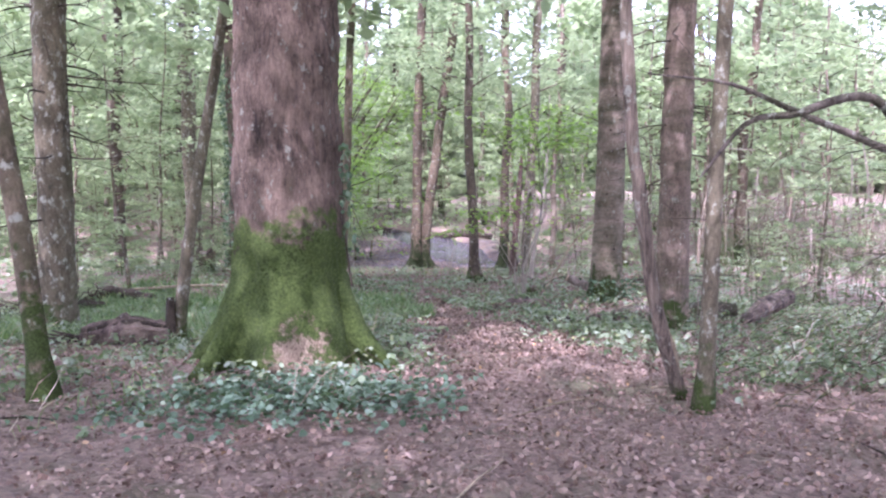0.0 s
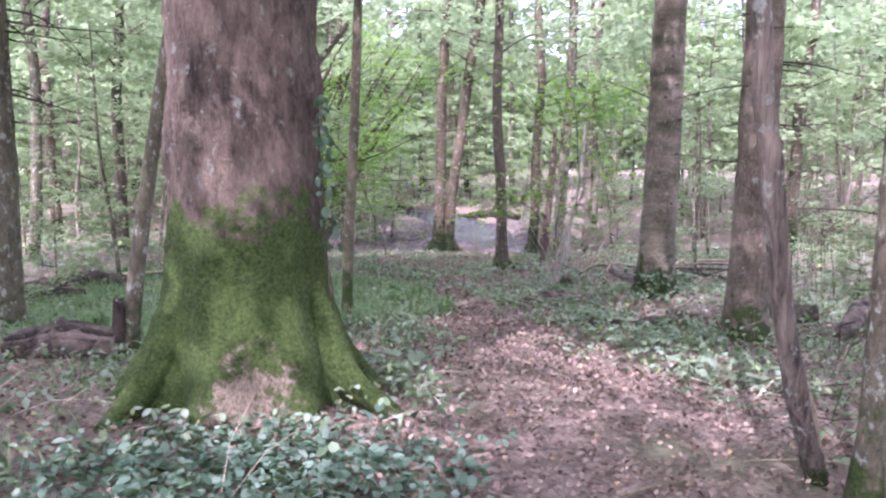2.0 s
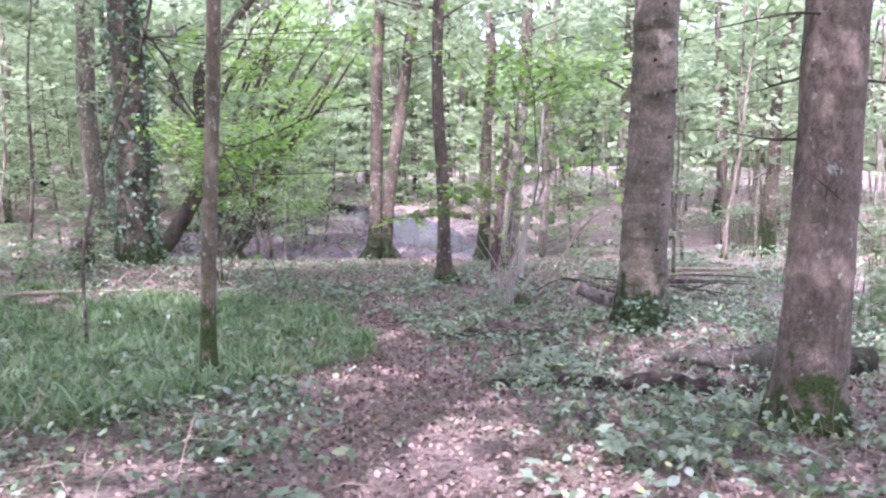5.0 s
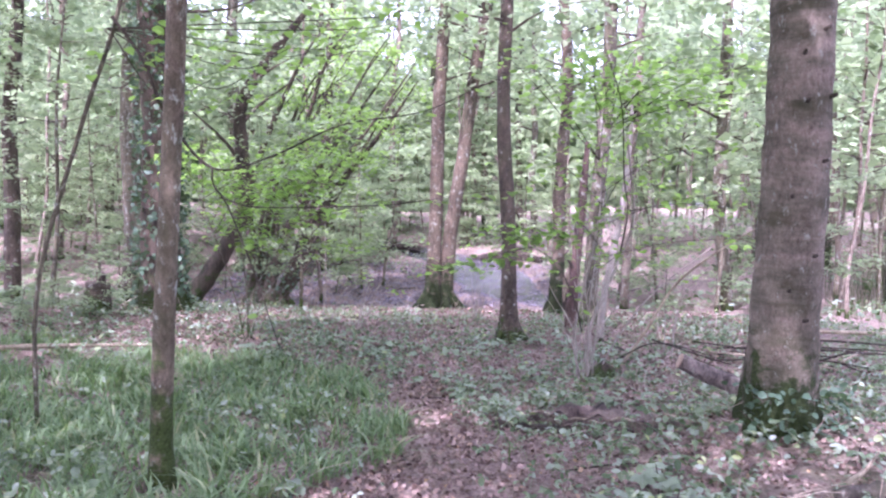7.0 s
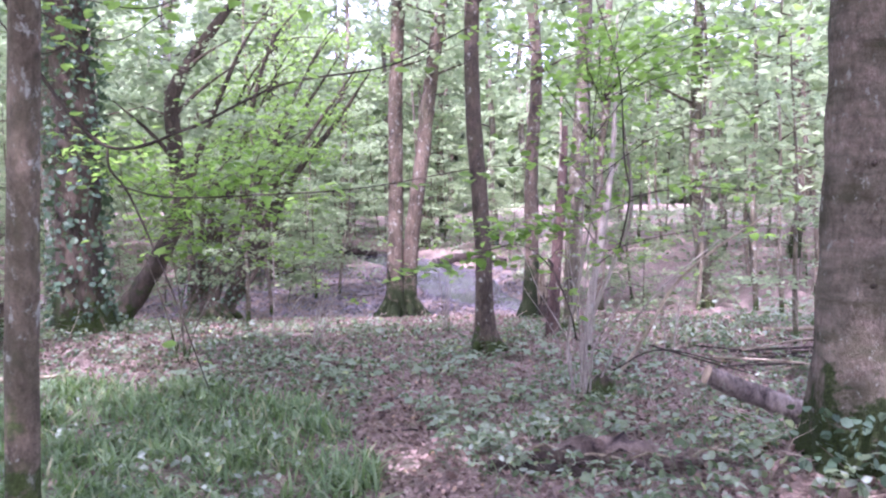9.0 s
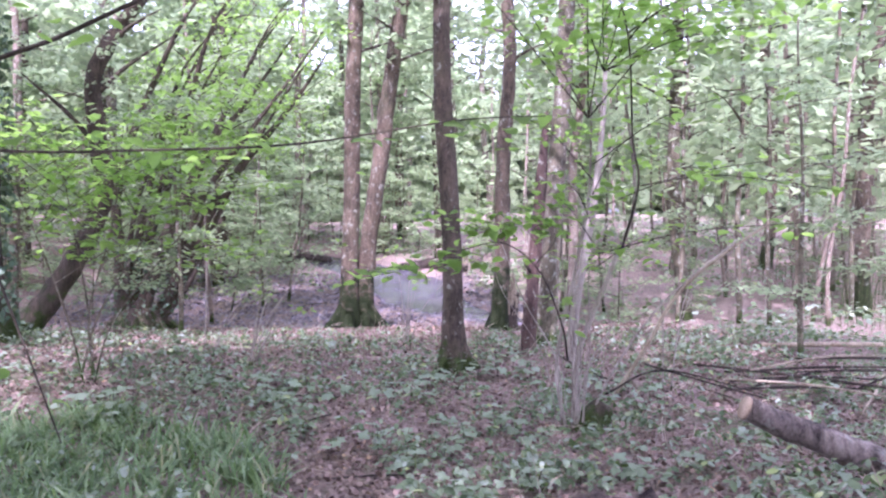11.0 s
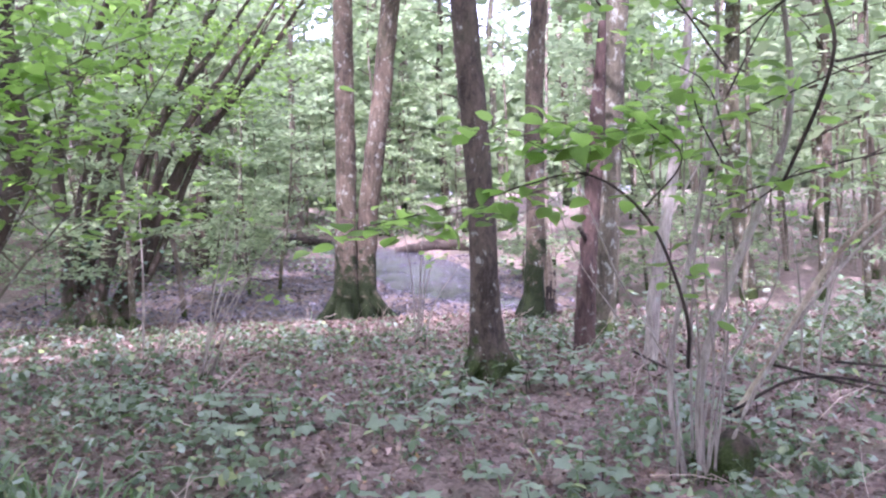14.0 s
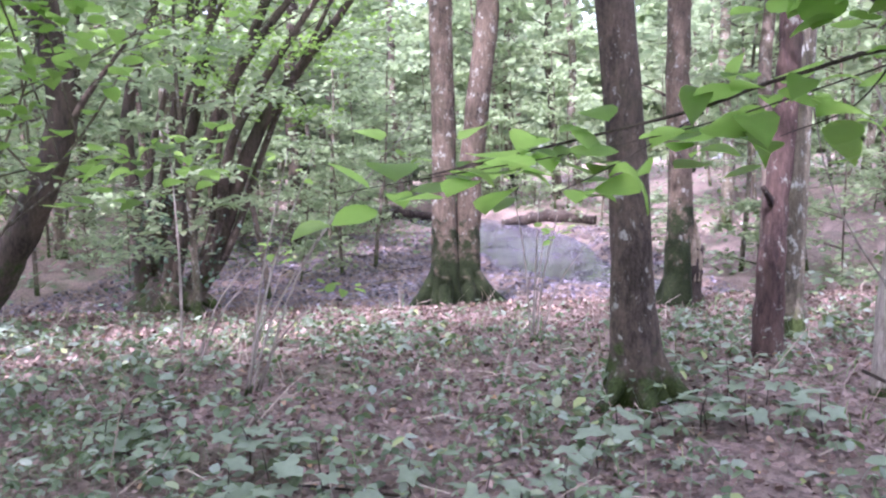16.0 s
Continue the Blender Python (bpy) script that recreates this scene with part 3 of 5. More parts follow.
mid, mid_line = standing_tree("tree", 1.5, 22.0, 0.14, 0.095, 11, BARK_DARK, "dark slender tree with knobbly bark", lean=(-0.02, 0), bend=0.06, sides=20, flare=0.6, flare_h=0.3, rough=0.05, seed=61, crown=(5, 10.5, 2.6, 10, 120))
twin_a, ta_line = standing_tree("tree", 0.0, 28.0, 0.19, 0.14, 12, BARK_TWIN, "pale trunk sharing a mossy foot with its twin", lean=(0.03, 0), bend=0.03, sides=24, flare=0.9, flare_h=0.4, rough=0.05, seed=71, crown=(5.5, 11.5, 3, 10, 120))
twin_b, tb_line = standing_tree("tree", 0.28, 28.14, 0.19, 0.14, 11, BARK_TWIN, "leaning twin trunk with a mossy foot", lean=(0.12, 0), bend=0.05, sides=22, flare=0.8, flare_h=0.4, rough=0.05, seed=73, crown=(5.5, 10.8, 2.8, 10, 120))
for tree, a, out in ((twin_a, -2.6, 0.75), (twin_a, -1.5, 0.6), (twin_b, -0.5, 0.95), (twin_b, -1.3, 0.6), (mid, -0.4, 0.42), (mid, -2.5, 0.4), (mid, -1.5, 0.36)):
    d, r = np.array([math.cos(a), math.sin(a), 0]), 0.11 if tree != mid else 0.07
    root = curve_through([d * r + (0, 0, 5.5 * r), d * out * 0.45 + (0, 0, 2.2 * r), d * out * 0.75 + (0, 0, 0.6 * r), d * out * 1.1 + (0, 0, -r)], 0.08)
    part("root", [tube(root, [r, r * 1.1, r * 0.8, r * 0.4], 10, 0.06, seed=int(out * 100))], BARK_TWIN if tree != mid else BARK_DARK, tree)
r1, r1_line = standing_tree("tree", 2.85, 26.0, 0.15, 0.11, 11, BARK_TWIN, "slender grey tree beside the stream", lean=(0.0, 0), bend=0.09, sides=14, flare=0.6, flare_h=0.25, rough=0.09, seed=76, crown=(5, 10.5, 2.5, 9, 110))
snag = thing("standing_dead_tree", (2.72, 22.9, gz(2.72, 22.9)), "broken reddish dead trunk still standing", "dead tree")
part("trunk", [tube(trunk_line(3.6, (0.05, 0), 0.03, 77, 0.1), [0.14, 0.1, 0.09, 0.08, 0.04], 14, 0.12, seed=7)], bark("reddish_dead_wood", (0.035, 0.023, 0.018), (0.2, 0.13, 0.1), 18.0, 0.35, lichen=0.2, deep=0.04), snag)
part("broken_stub", [tube(curve_through([(0.02, -0.08, 1.2), (-0.1, -0.2, 1.34)], 0.05), [0.03, 0.02], 8, 0.1)], DEAD, snag)
r3, r3_line = standing_tree("tree", 3.2, 23.8, 0.16, 0.11, 11, BARK_GREY, "slender grey tree leaning over a dead trunk", lean=(0.05, 0), bend=0.05, sides=14, flare=0.45, flare_h=0.2, seed=79, crown=(5, 10.5, 2.5, 9, 110))

ivied, iv_line = standing_tree("tree", -5.15, 23.2, 0.38, 0.25, 12, BARK_IVY, "thick dark tree wrapped in ivy", lean=(-0.01, 0), bend=0.05, sides=20, flare=0.4, seed=85, crown=(5.5, 11.8, 4.4, 18, 260))
g = np.random.default_rng(86)
h = g.uniform(0.0, 6, 2000)
a = g.uniform(-3.14, 3.14, 2000)
rad = np.interp(h, [0, 12], [0.42, 0.28]) + g.uniform(0, 0.13, 2000)
part("ivy_leaves", [leaves(np.c_[np.interp(h, iv_line[:, 2], iv_line[:, 0]) + np.cos(a) * rad, np.interp(h, iv_line[:, 2], iv_line[:, 1]) + np.sin(a) * rad, h], g.uniform(0.06, 0.13, 2000), g, 0.8, WIDE, droop=0.7)], LEAF_IVY, ivied, "glossy ivy leaves")
standing_tree("tree", -8.0, 28.6, 0.3, 0.2, 12, BARK_GREY, "grey trunk behind the ivy-clad tree", bend=0.06, sides=14, seed=88, crown=(5, 11.5, 3, 10, 120))

# unseen trees added behind and beside the start; crowns close it and give shade
for k, (x, y) in enumerate(((-4.2, -2.5), (1.7, -1.7), (-7.2, 3.2), (6.4, 3.4), (0.6, -6.5), (-3.0, -6.0), (-8.5, -3.0), (7.5, -4.0), (-9.5, 7.5), (9.2, 8.0), (-10.2, 16.8))):
    standing_tree("tree", x, y, 0.2, 0.13, 13, (BARK_DARK, BARK_GREY)[k % 2], "unseen tall tree added beside the trail for its shade", bend=0.06, sides=12, seed=500 + k, crown=(4.6, 12.6, 4.8, 15, 240), leaf=0.27)

# one more unseen tree, added so its crown shades the litter ahead
standing_tree("tree", -2.3, -1.6, 0.17, 0.11, 12, BARK_GREY, "unseen slender tree added for shade where the trail starts", bend=0.06, sides=12, seed=530, crown=(6.5, 11.5, 3.2, 9, 110), leaf=0.22)

# a coppiced tree over the bank: many dark stems that rise from one stool and arch towards the stream
g = np.random.default_rng(91)
cx, cy = -4.45, 28.8
coppice = thing("leaning_tree", (cx, cy, gz(cx, cy)), "dark coppiced tree with many stems arching over the bank", "tree")
part("stool", [tube(curve_through([(-0.3, 0, -0.25), (-0.05, -0.05, 0.15), (0.15, 0, 0.55)], 0.06), [0.62, 0.55, 0.3], 22, 0.13, seed=91)], BARK_DARK, coppice, "gnarled dark root stool")
for a, out in ((-2.6, 0.9), (-1.6, 0.8), (-0.6, 1.0), (0.2, 0.8)):
    d = np.array([math.cos(a), math.sin(a), 0])
    part("root", [tube(curve_through([d * 0.3 + (0, 0, 0.4), d * 0.6 + (0, 0, 0.12), d * out + (0, 0, -0.12)], 0.08), [0.13, 0.1, 0.05], 10, 0.1, seed=int(out * 90))], BARK_DARK, coppice)
tips = []
for k in range(11):
    f = k / 10
    foot = np.array([-0.4 + 0.75 * f, g.uniform(-0.3, 0.25), 0.15])
    low = np.array([-0.45 + 1.55 * f + g.normal(0, 0.08), foot[1] * 1.2, 1.5 - 0.3 * f])
    knee = np.array([-0.2 + 2.1 * f + g.normal(0, 0.12), g.uniform(-0.5, 0.4), 3.3 - 0.4 * f + g.normal(0, 0.15)])
    tip = np.array([0.9 + 2.3 * f + g.normal(0, 0.25), g.uniform(-0.8, 0.6), 6.4 - 1.3 * f + g.normal(0, 0.4)])
    c = curve_through([foot, low, knee, tip, tip + (0.8, 0.1, 1.2)], 0.2)
    r = (0.14, 0.07, 0.1)[k % 3] * g.uniform(0.85, 1.15)
    part("stem", [tube(c, [r, r * 0.85, r * 0.6, r * 0.4, r * 0.1], 12, 0.07, seed=91 + k)], (BARK_IVY, BARK_DARK, BARK_DARK)[k % 3], coppice)
    tips += [c[int(len(c) * q)] for q in (0.5, 0.65, 0.8, 0.95)]
    for m in range(3):
        q = c[int(len(c) * g.uniform(0.4, 0.9))]
        e = q + (g.uniform(0.3, 1.2), g.normal(0, 0.3), g.uniform(0.2, 1.0))
        part("branch", [tube(curve_through([q, (q + e) / 2 + (0, 0, 0.08), e], 0.25), [0.02, 0.012, 0.005], 5)], BARK_DARK, coppice)
spots = np.concatenate([spray(t + g.normal(0, 0.25, 3), (0.9, 0.9, 0.25), 95, g) for t in tips])
part("crown", [leaves(spots, g.uniform(0.07, 0.13, len(spots)), g, 0.4)], LEAF_NEAR, coppice)
low_ivy = np.c_[g.normal(0.1, 0.5, 420), g.normal(-0.35, 0.25, 420), g.uniform(0.25, 1.9, 420)]
part("ivy_leaves", [leaves(low_ivy, g.uniform(0.06, 0.11, 420), g, 0.5, WIDE, droop=0.4)], LEAF_IVY, coppice, "grey-green ivy leaves about the stems")

# the kinked tree that leans out of the bank
lx, ly = -5.4, 25.2
lean_tree = thing("leaning_tree", (lx, ly, gz(lx, ly)), "dark crooked tree leaning out over the bank", "tree")
lean_line = curve_through([(-0.3, 0, -0.2), (0.0, 0, 0.1), (0.55, 0, 0.75), (1.3, 0, 2.2), (1.25, 0, 3.4), (1.2, 0.05, 4.4), (1.75, 0.1, 5.4), (2.7, 0.1, 6.6)], 0.15)
part("trunk", [tube(lean_line, [0.26, 0.2, 0.17, 0.15, 0.14, 0.13, 0.1, 0.05], 16, 0.07, seed=95)], BARK_IVY, lean_tree)
for q, e in ((18, (0.9, -0.2, 1.0)), (26, (-0.8, -0.3, 0.9)), (32, (1.0, 0.2, 0.9)), (38, (0.8, -0.3, 0.5))):
    p = lean_line[q]
    part("limb", [tube(curve_through([p, p + np.array(e) * 0.5 + (0, 0, 0.1), p + np.array(e) * 1.3], 0.2), [0.05, 0.035, 0.01], 8, 0.05, seed=q)], BARK_DARK, lean_tree)
spots = np.concatenate([spray(lean_line[q] + g.normal(0, 0.5, 3) * (1, 0.6, 0.4), (0.9, 0.9, 0.2), 80, g) for q in (16, 20, 24, 28, 32, 36, 40, 42, 44, 30)])
part("crown", [leaves(spots, g.uniform(0.07, 0.13, len(spots)), g, 0.4)], LEAF_CROWN, lean_tree)

# pale broken stump behind the dead trunk
px, py = 3.2, 26.7
pale = thing("broken_stump", (px, py, gz(px, py)), "broken stump of pale splintered wood by the stream", "stump")
part("stump_body", [tube(curve_through([(0, 0, -0.15), (0.02, 0, 0.35), (0.03, 0, 0.75)], 0.06), [0.2, 0.17, 0.16], 16, 0.12, seed=27)], DEAD, pale)
for k in range(6):
    a = -2.7 + k * 0.45
    d = np.array([math.cos(a), math.sin(a), 0]) * 0.13
    part("splinter", [tube(curve_through([d + (0, 0, 0.3), d * 1.1 + (0, 0, 0.75), d * 0.8 + (0, 0, 1.0 + 0.16 * math.sin(k * 2.1))], 0.1), [0.05, 0.055, 0.012], 7, 0.1, seed=k)], DEAD_PALE, pale)


# ---- young trees and the woods behind ----
def young_tree(seed, height, reach, low, count, leaf, wood=BARK_GREY, r=0.05, limbs=14, name="young_tree", label="young broadleaved tree with layered pale green leaves", category="tree", group="young trees of the wood", shape=LEAF, quads=LEAF_QUADS):
    g = np.random.default_rng(seed)
    tree = thing(name, (0, -300 - seed, 0), label, category, group)
    line = trunk_line(height, g.normal(0, 0.05, 2), 0.08, seed, 0.4)
    part("trunk", [tube(line, [r, r * 0.6, 0.012], 7, 0.04)], wood, tree)
    woods, spots = [], []
    n = limbs
    for k in range(n):
        h = low + (height * 1.02 - low) * k / n
        s = np.array([np.interp(h, line[:, 2], line[:, i]) for i in range(2)] + [h])
        a = k * 2.4 + g.uniform(-0.4, 0.4)
        far = reach * g.uniform(0.5, 1.0) * (1.05 - 0.5 * k / n)
        tip = s + np.array([math.cos(a) * far, math.sin(a) * far, far * g.uniform(0.05, 0.35)])
        woods.append(tube(curve_through([s, tip], 0.5), [0.012, 0.006, 0.003], 4))
        for f in (0.4, 0.7, 1.0):
            spots.append(spray(s + (tip - s) * f + g.normal(0, 0.05, 3), (far * 0.36, far * 0.36, 0.1), count // (3 * n), g))
    for w in woods:
        part("branch", [w], wood, tree)
    spots = np.concatenate(spots)
    part("crown", [leaves(spots, g.uniform(0.7, 1.25, len(spots)) * leaf, g, 0.35, shape, quads)], LEAF_CROWN, tree)
    return tree


def tall_tree(seed, height, r, mat, count):
    g = np.random.default_rng(seed)
    tree = thing("woodland_tree", (0, -300 - seed, 0), "tall slender woodland tree far among the others", "tree", "trees of the wood behind")
    line = trunk_line(height, g.normal(0, 0.025, 2), 0.12, seed, 0.6)
    part("trunk", [tube(line, [r * 1.25, r, r * 0.8, r * 0.3], 9, 0.05)], mat, tree)
    crown_parts(tree, line, height * 0.3, height * 0.97, height * 0.22, 12, count // 12, g, 0.33, shape=CHIP * (1, 1.3, 1), quads=CHIP_QUADS)
    return tree


def settle(prototypes, places, gen, low, high):
    """Sets the prototypes themselves first, then copies of them."""
    free = list(prototypes)
    for n, (x, y) in enumerate(places):
        m = Matrix.Translation((x, y, gz(x, y))) @ Matrix.Rotation(gen.uniform(0, 6.28), 4, "Z")
        s = gen.uniform(low, high)
        if free:
            ob = free.pop(0)
            ob.matrix_world = m
        else:
            ob = copy_thing(prototypes[n % len(prototypes)], m)
        ob.scale = (s, s, s)


def open_ground(x, y):
    """Where no stem may stand: the trail, the sight line to the stream, the water."""
    if stream_share(np.array([x]), np.array([y]))[0] < 1.5:
        return False
    if y < 30:
        return abs(x - 0.3) > 5.2 + 0.08 * (y - 5) and not (y < 26 and -9 < x < 9)
    return not (abs(x - 0.06 * (y - 20)) < 2.3 and y < 46)


def scatter(count, x0, x1, y0, y1, apart, gen):
    out = []
    for _ in range(count * 30):
        if len(out) == count:
            break
        x, y = gen.uniform(x0, x1), gen.uniform(y0, y1)
        if open_ground(x, y) and all((x - a) ** 2 + (y - b) ** 2 > apart * apart for a, b in out):
            out.append((x, y))
    return out


g = np.random.default_rng(17)
talls = [tall_tree(200 + k, 15 + k, r, m, 1800) for k, (r, m) in enumerate(((0.17, BARK_DARK), (0.14, BARK_GREY), (0.18, BARK_TWIN), (0.12, BARK_LICHEN), (0.16, BARK_GREY)))]
fixed = [(-9.5, 25.7), (-10.5, 22.4), (-13.5, 30), (-13.8, 36), (-19, 43), (-11.5, 40), (8.1, 29.3), (14.2, 36.4), (5.3, 29.5), (7.5, 38), (-4.5, 38), (-7.5, 37), (12.5, 29)]
settle(talls, fixed + [(-2.6, 50), (1.2, 49), (4.5, 52), (-0.5, 55), (2.8, 58), (-5, 47.5), (6.5, 48)] + [p for n, p in enumerate(scatter(66, -42, 42, 30, 78, 3.0, g)) if p[0] < 5 or n % 3 == 0] + scatter(18, -30, 3, 47, 74, 3.0, g), g, 0.85, 1.15)
poles = [tall_tree(240 + k, 9 + k, r, m, 260) for k, (r, m) in enumerate(((0.05, BARK_GREY), (0.06, BARK_LICHEN), (0.045, BARK_LICHEN)))]
settle(poles, scatter(45, -26, 30, 27, 52, 1.3, g) + scatter(46, 5, 26, 25, 46, 1.0, g), g, 0.8, 1.2)
behind = scatter(14, -22, 22, -22, -4, 5.0, g)
settle([tall_tree(230, 15, 0.17, BARK_DARK, 1100)], behind, g, 0.9, 1.1)
youngs = [young_tree(300 + k, h, r, low, 2000, 0.115) for k, (h, r, low) in enumerate(((5.0, 2.0, 1.3), (6.5, 2.3, 1.8), (4.0, 1.8, 0.7), (7.5, 2.4, 2.4), (5.5, 2.2, 1.0)))]
near_young = [(-7.6, 14.5), (-9.5, 18.0), (-3.0, 26.0), (-8.0, 24.5), (6.5, 22.0), (-6.8, 18.6), (-8.5, 11.5), (-2.4, 33.0), (5.6, 31.5), (-9.5, 30), (10.5, 32), (7.8, 13.0), (8.6, 17.0), (6.6, 10.6)]
settle(youngs, near_young, g, 0.85, 1.15)
distant = [young_tree(320 + k, h, r, low, 1950, 0.14, shape=CHIP * (1, 1.3, 1), quads=CHIP_QUADS) for k, (h, r, low) in enumerate(((5.0, 2.0, 1.3), (6.5, 2.4, 1.6), (4.0, 1.9, 0.6), (8.5, 2.6, 2.6), (5.5, 2.2, 1.0)))]
right_thin = lambda some: [p for n, p in enumerate(some) if p[0] < 5 or n % 8 < 3]
settle(distant, [(-3.4, 45.5), (3.6, 45), (0.6, 47), (-1.0, 52), (2.0, 53.5), (4.6, 41), (-4.4, 42), (-6.2, 36), (-8.2, 39), (-5.2, 40.5), (-10, 35), (-7, 43), (-3.4, 38.5), (-9, 45)] + right_thin(scatter(125, -34, 34, 28, 62, 1.7, g)), g, 0.8, 1.25)
shrubs = [young_tree(330 + k, h, r, 0.15, 760, 0.1, BARK_DARK, 0.02, 9, "woodland_shrub", "low leafy woodland shrub", "shrub", "shrubs under the trees", CHIP * (1, 1.3, 1), CHIP_QUADS) for k, (h, r) in enumerate(((1.5, 1.1), (1.1, 0.9), (2.1, 1.2)))]
near_shrub = [(-8.2, 13), (-9.5, 15.2), (-7.2, 16.8), (-10.5, 19), (-8, 21.5), (-11.5, 24), (-7, 25.5), (-9.8, 27.5), (-6.4, 31.5), (-8.5, 34), (7.2, 16), (9.5, 21.5), (9.2, 12.5), (10.8, 16.5), (6.3, 29), (-12.5, 21), (-12, 16.5)]
for k, (x, y) in enumerate(((-6.3, 20.3), (-7.8, 19.3), (-5.7, 21.6), (-8.9, 22.4), (-7.0, 22.9), (-6.9, 15.6), (-6.4, 12.8))):
    low = copy_thing(shrubs[k % 3], pose(x, y, gz(x, y), 0, 0, k * 1.3))
    low.scale = (0.62, 0.62, 0.5)
settle(shrubs, near_shrub + right_thin(scatter(75, -30, 32, 29, 58, 1.6, g)), g, 0.8, 1.4)

# the far edge of the wood, beyond what can be told apart
g = np.random.default_rng(19)
n = 125000
a = np.where(g.uniform(size=n) < 0.92, g.uniform(-0.85, 0.85, n), g.uniform(0, 2 * np.pi, n))
far = g.uniform(66, 92, n)
fx, fy = np.sin(a) * far, 22 + np.cos(a) * far
thin = (np.sin(a) > 0.08) & (np.sin(a) < 0.8) & (g.uniform(size=n) < 0.35)
a, far, fx, fy = a[~thin], far[~thin], fx[~thin], fy[~thin]
n = len(fx)
fz = base_land(fx, fy) + np.where(np.sin(a) < 0.12, 27, 22) * g.beta(1.35, 1.0, n) * (0.75 + 0.25 * np.sin(a * 23))
woods = new("far_woods", quads_mesh("far_woods", *leaves(np.c_[fx, fy, fz], g.uniform(0.9, 2.3, n), g, 0.7, CHIP, CHIP_QUADS), LEAF_CROWN))
tagged(woods, "hazy green leaves of the distant wood", "woods", kind="stuff")

# ---- hazel bush, branches and twigs with large leaves ----
def leafy(thing_ob, points, radii, leaf, per, seed, mat=BARK_TWIG, spread=0.12, bare=0.2):
    g = np.random.default_rng(seed)
    c = curve_through(points, 0.06)
    b = part("branch", [tube(c, radii, 6, 0.03)], mat, thing_ob)
    if per:
        spots = c[g.integers(int(len(c) * bare), len(c), per)] + g.normal(0, spread, (per, 3)) * (1, 1, 0.35)
        part("leaves", [leaves(spots, g.uniform(0.6, 1.15, per) * leaf, g, 0.22, HAZEL, HAZEL_QUADS, droop=0.08)], LEAF_NEAR, b)
    return b


hz = Vector((2.36, 19.35, gz(2.36, 19.35)))
hazel = thing("hazel_bush", hz, "hazel bush of many pale thin stems beside the trail", "bush")
g = np.random.default_rng(33)
part("stool", [tube(curve_through([(0.1, 0.05, -0.2), (0.24, 0.06, 0.05), (0.36, 0.08, 0.24)], 0.05), [0.2, 0.18, 0.1], 14, 0.16, seed=3)], BARK_DARK, hazel, "mossy stump at the foot")
stems = [[(-0.03, 0, -0.12), (-0.16, 0, 0.66), (0.02, 0, 1.63), (0.15, 0, 2.4), (0.2, 0.1, 3.4)], [(0.05, 0, -0.12), (0.06, 0, 0.74), (0.41, 0, 1.67), (0.63, 0, 2.35), (0.5, 0, 3.5)],
         [(0.12, 0, -0.1), (0.4, 0, 0.54), (0.94, 0, 1.28), (1.74, 0, 1.94)], [(0, 0.1, -0.1), (-0.05, 0.3, 1.0), (-0.1, 0.5, 2.6)], [(0.02, -0.1, -0.1), (0.1, -0.2, 0.9), (0.0, -0.3, 1.3)]]
for k in range(9):
    a, tip = g.uniform(0, 6.28), g.uniform(1.2, 2.8)
    out = g.uniform(0.35, 1.1)
    stems.append([(0.12 * math.cos(a), 0.12 * math.sin(a), -0.1), (0.3 * out * math.cos(a) + g.normal(0, 0.07), 0.22 * math.sin(a), tip * 0.35), (0.6 * out * math.cos(a) + g.normal(0, 0.1), 0.35 * math.sin(a), tip * 0.7), (out * math.cos(a) + g.normal(0, 0.12), 0.5 * math.sin(a), tip)])
for k, s in enumerate(stems):
    r = (0.02, 0.03, 0.015)[k] if k in (0, 1, 2) else g.uniform(0.004, 0.011)
    part("stem", [tube(curve_through(s, 0.15), [r, r * 0.85, r * 0.4], 8, 0.03, seed=k)], BARK_PALE, hazel)


def rel(points, origin):
    return [tuple(np.array(p) - np.array(origin)) for p in points]


leafy(hazel, rel([(2.3, 19.3, -0.5), (2.15, 19.0, -0.1), (1.9, 18.9, 0.42), (1.56, 18.9, 0.68), (1.21, 18.9, 0.63), (0.94, 18.9, 0.55), (0.3, 18.9, 0.42)], hz), [0.012, 0.009, 0.006, 0.003], 0.13, 44, 34, spread=0.14)
leafy(hazel, rel([(1.56, 18.9, 0.68), (1.3, 18.75, 0.8), (0.95, 18.7, 0.95)], hz), [0.003, 0.0015], 0.125, 16, 35)
leafy(hazel, rel([(1.88, 18.9, 0.5), (2.0, 18.7, 0.75), (1.75, 18.6, 0.95)], hz), [0.006, 0.003], 0.13, 14, 36)
leafy(hazel, rel([(2.73, 19.0, 0.6), (2.7, 18.5, 1.21), (2.64, 18.5, 1.64), (2.58, 18.5, 2.56), (2.33, 18.5, 3.34)], hz), [0.011, 0.009, 0.006], 0.12, 0, 37)
leafy(hazel, rel([(2.58, 18.5, 2.56), (2.98, 18.5, 2.83), (3.5, 18.4, 3.0)], hz), [0.008, 0.003], 0.12, 40, 38, spread=0.25)
leafy(hazel, rel([(2.72, 18.5, 1.21), (3.1, 18.5, 1.28), (3.56, 18.5, 1.31), (4.64, 18.5, 1.19)], hz), [0.009, 0.003], 0.12, 40, 39, spread=0.16)
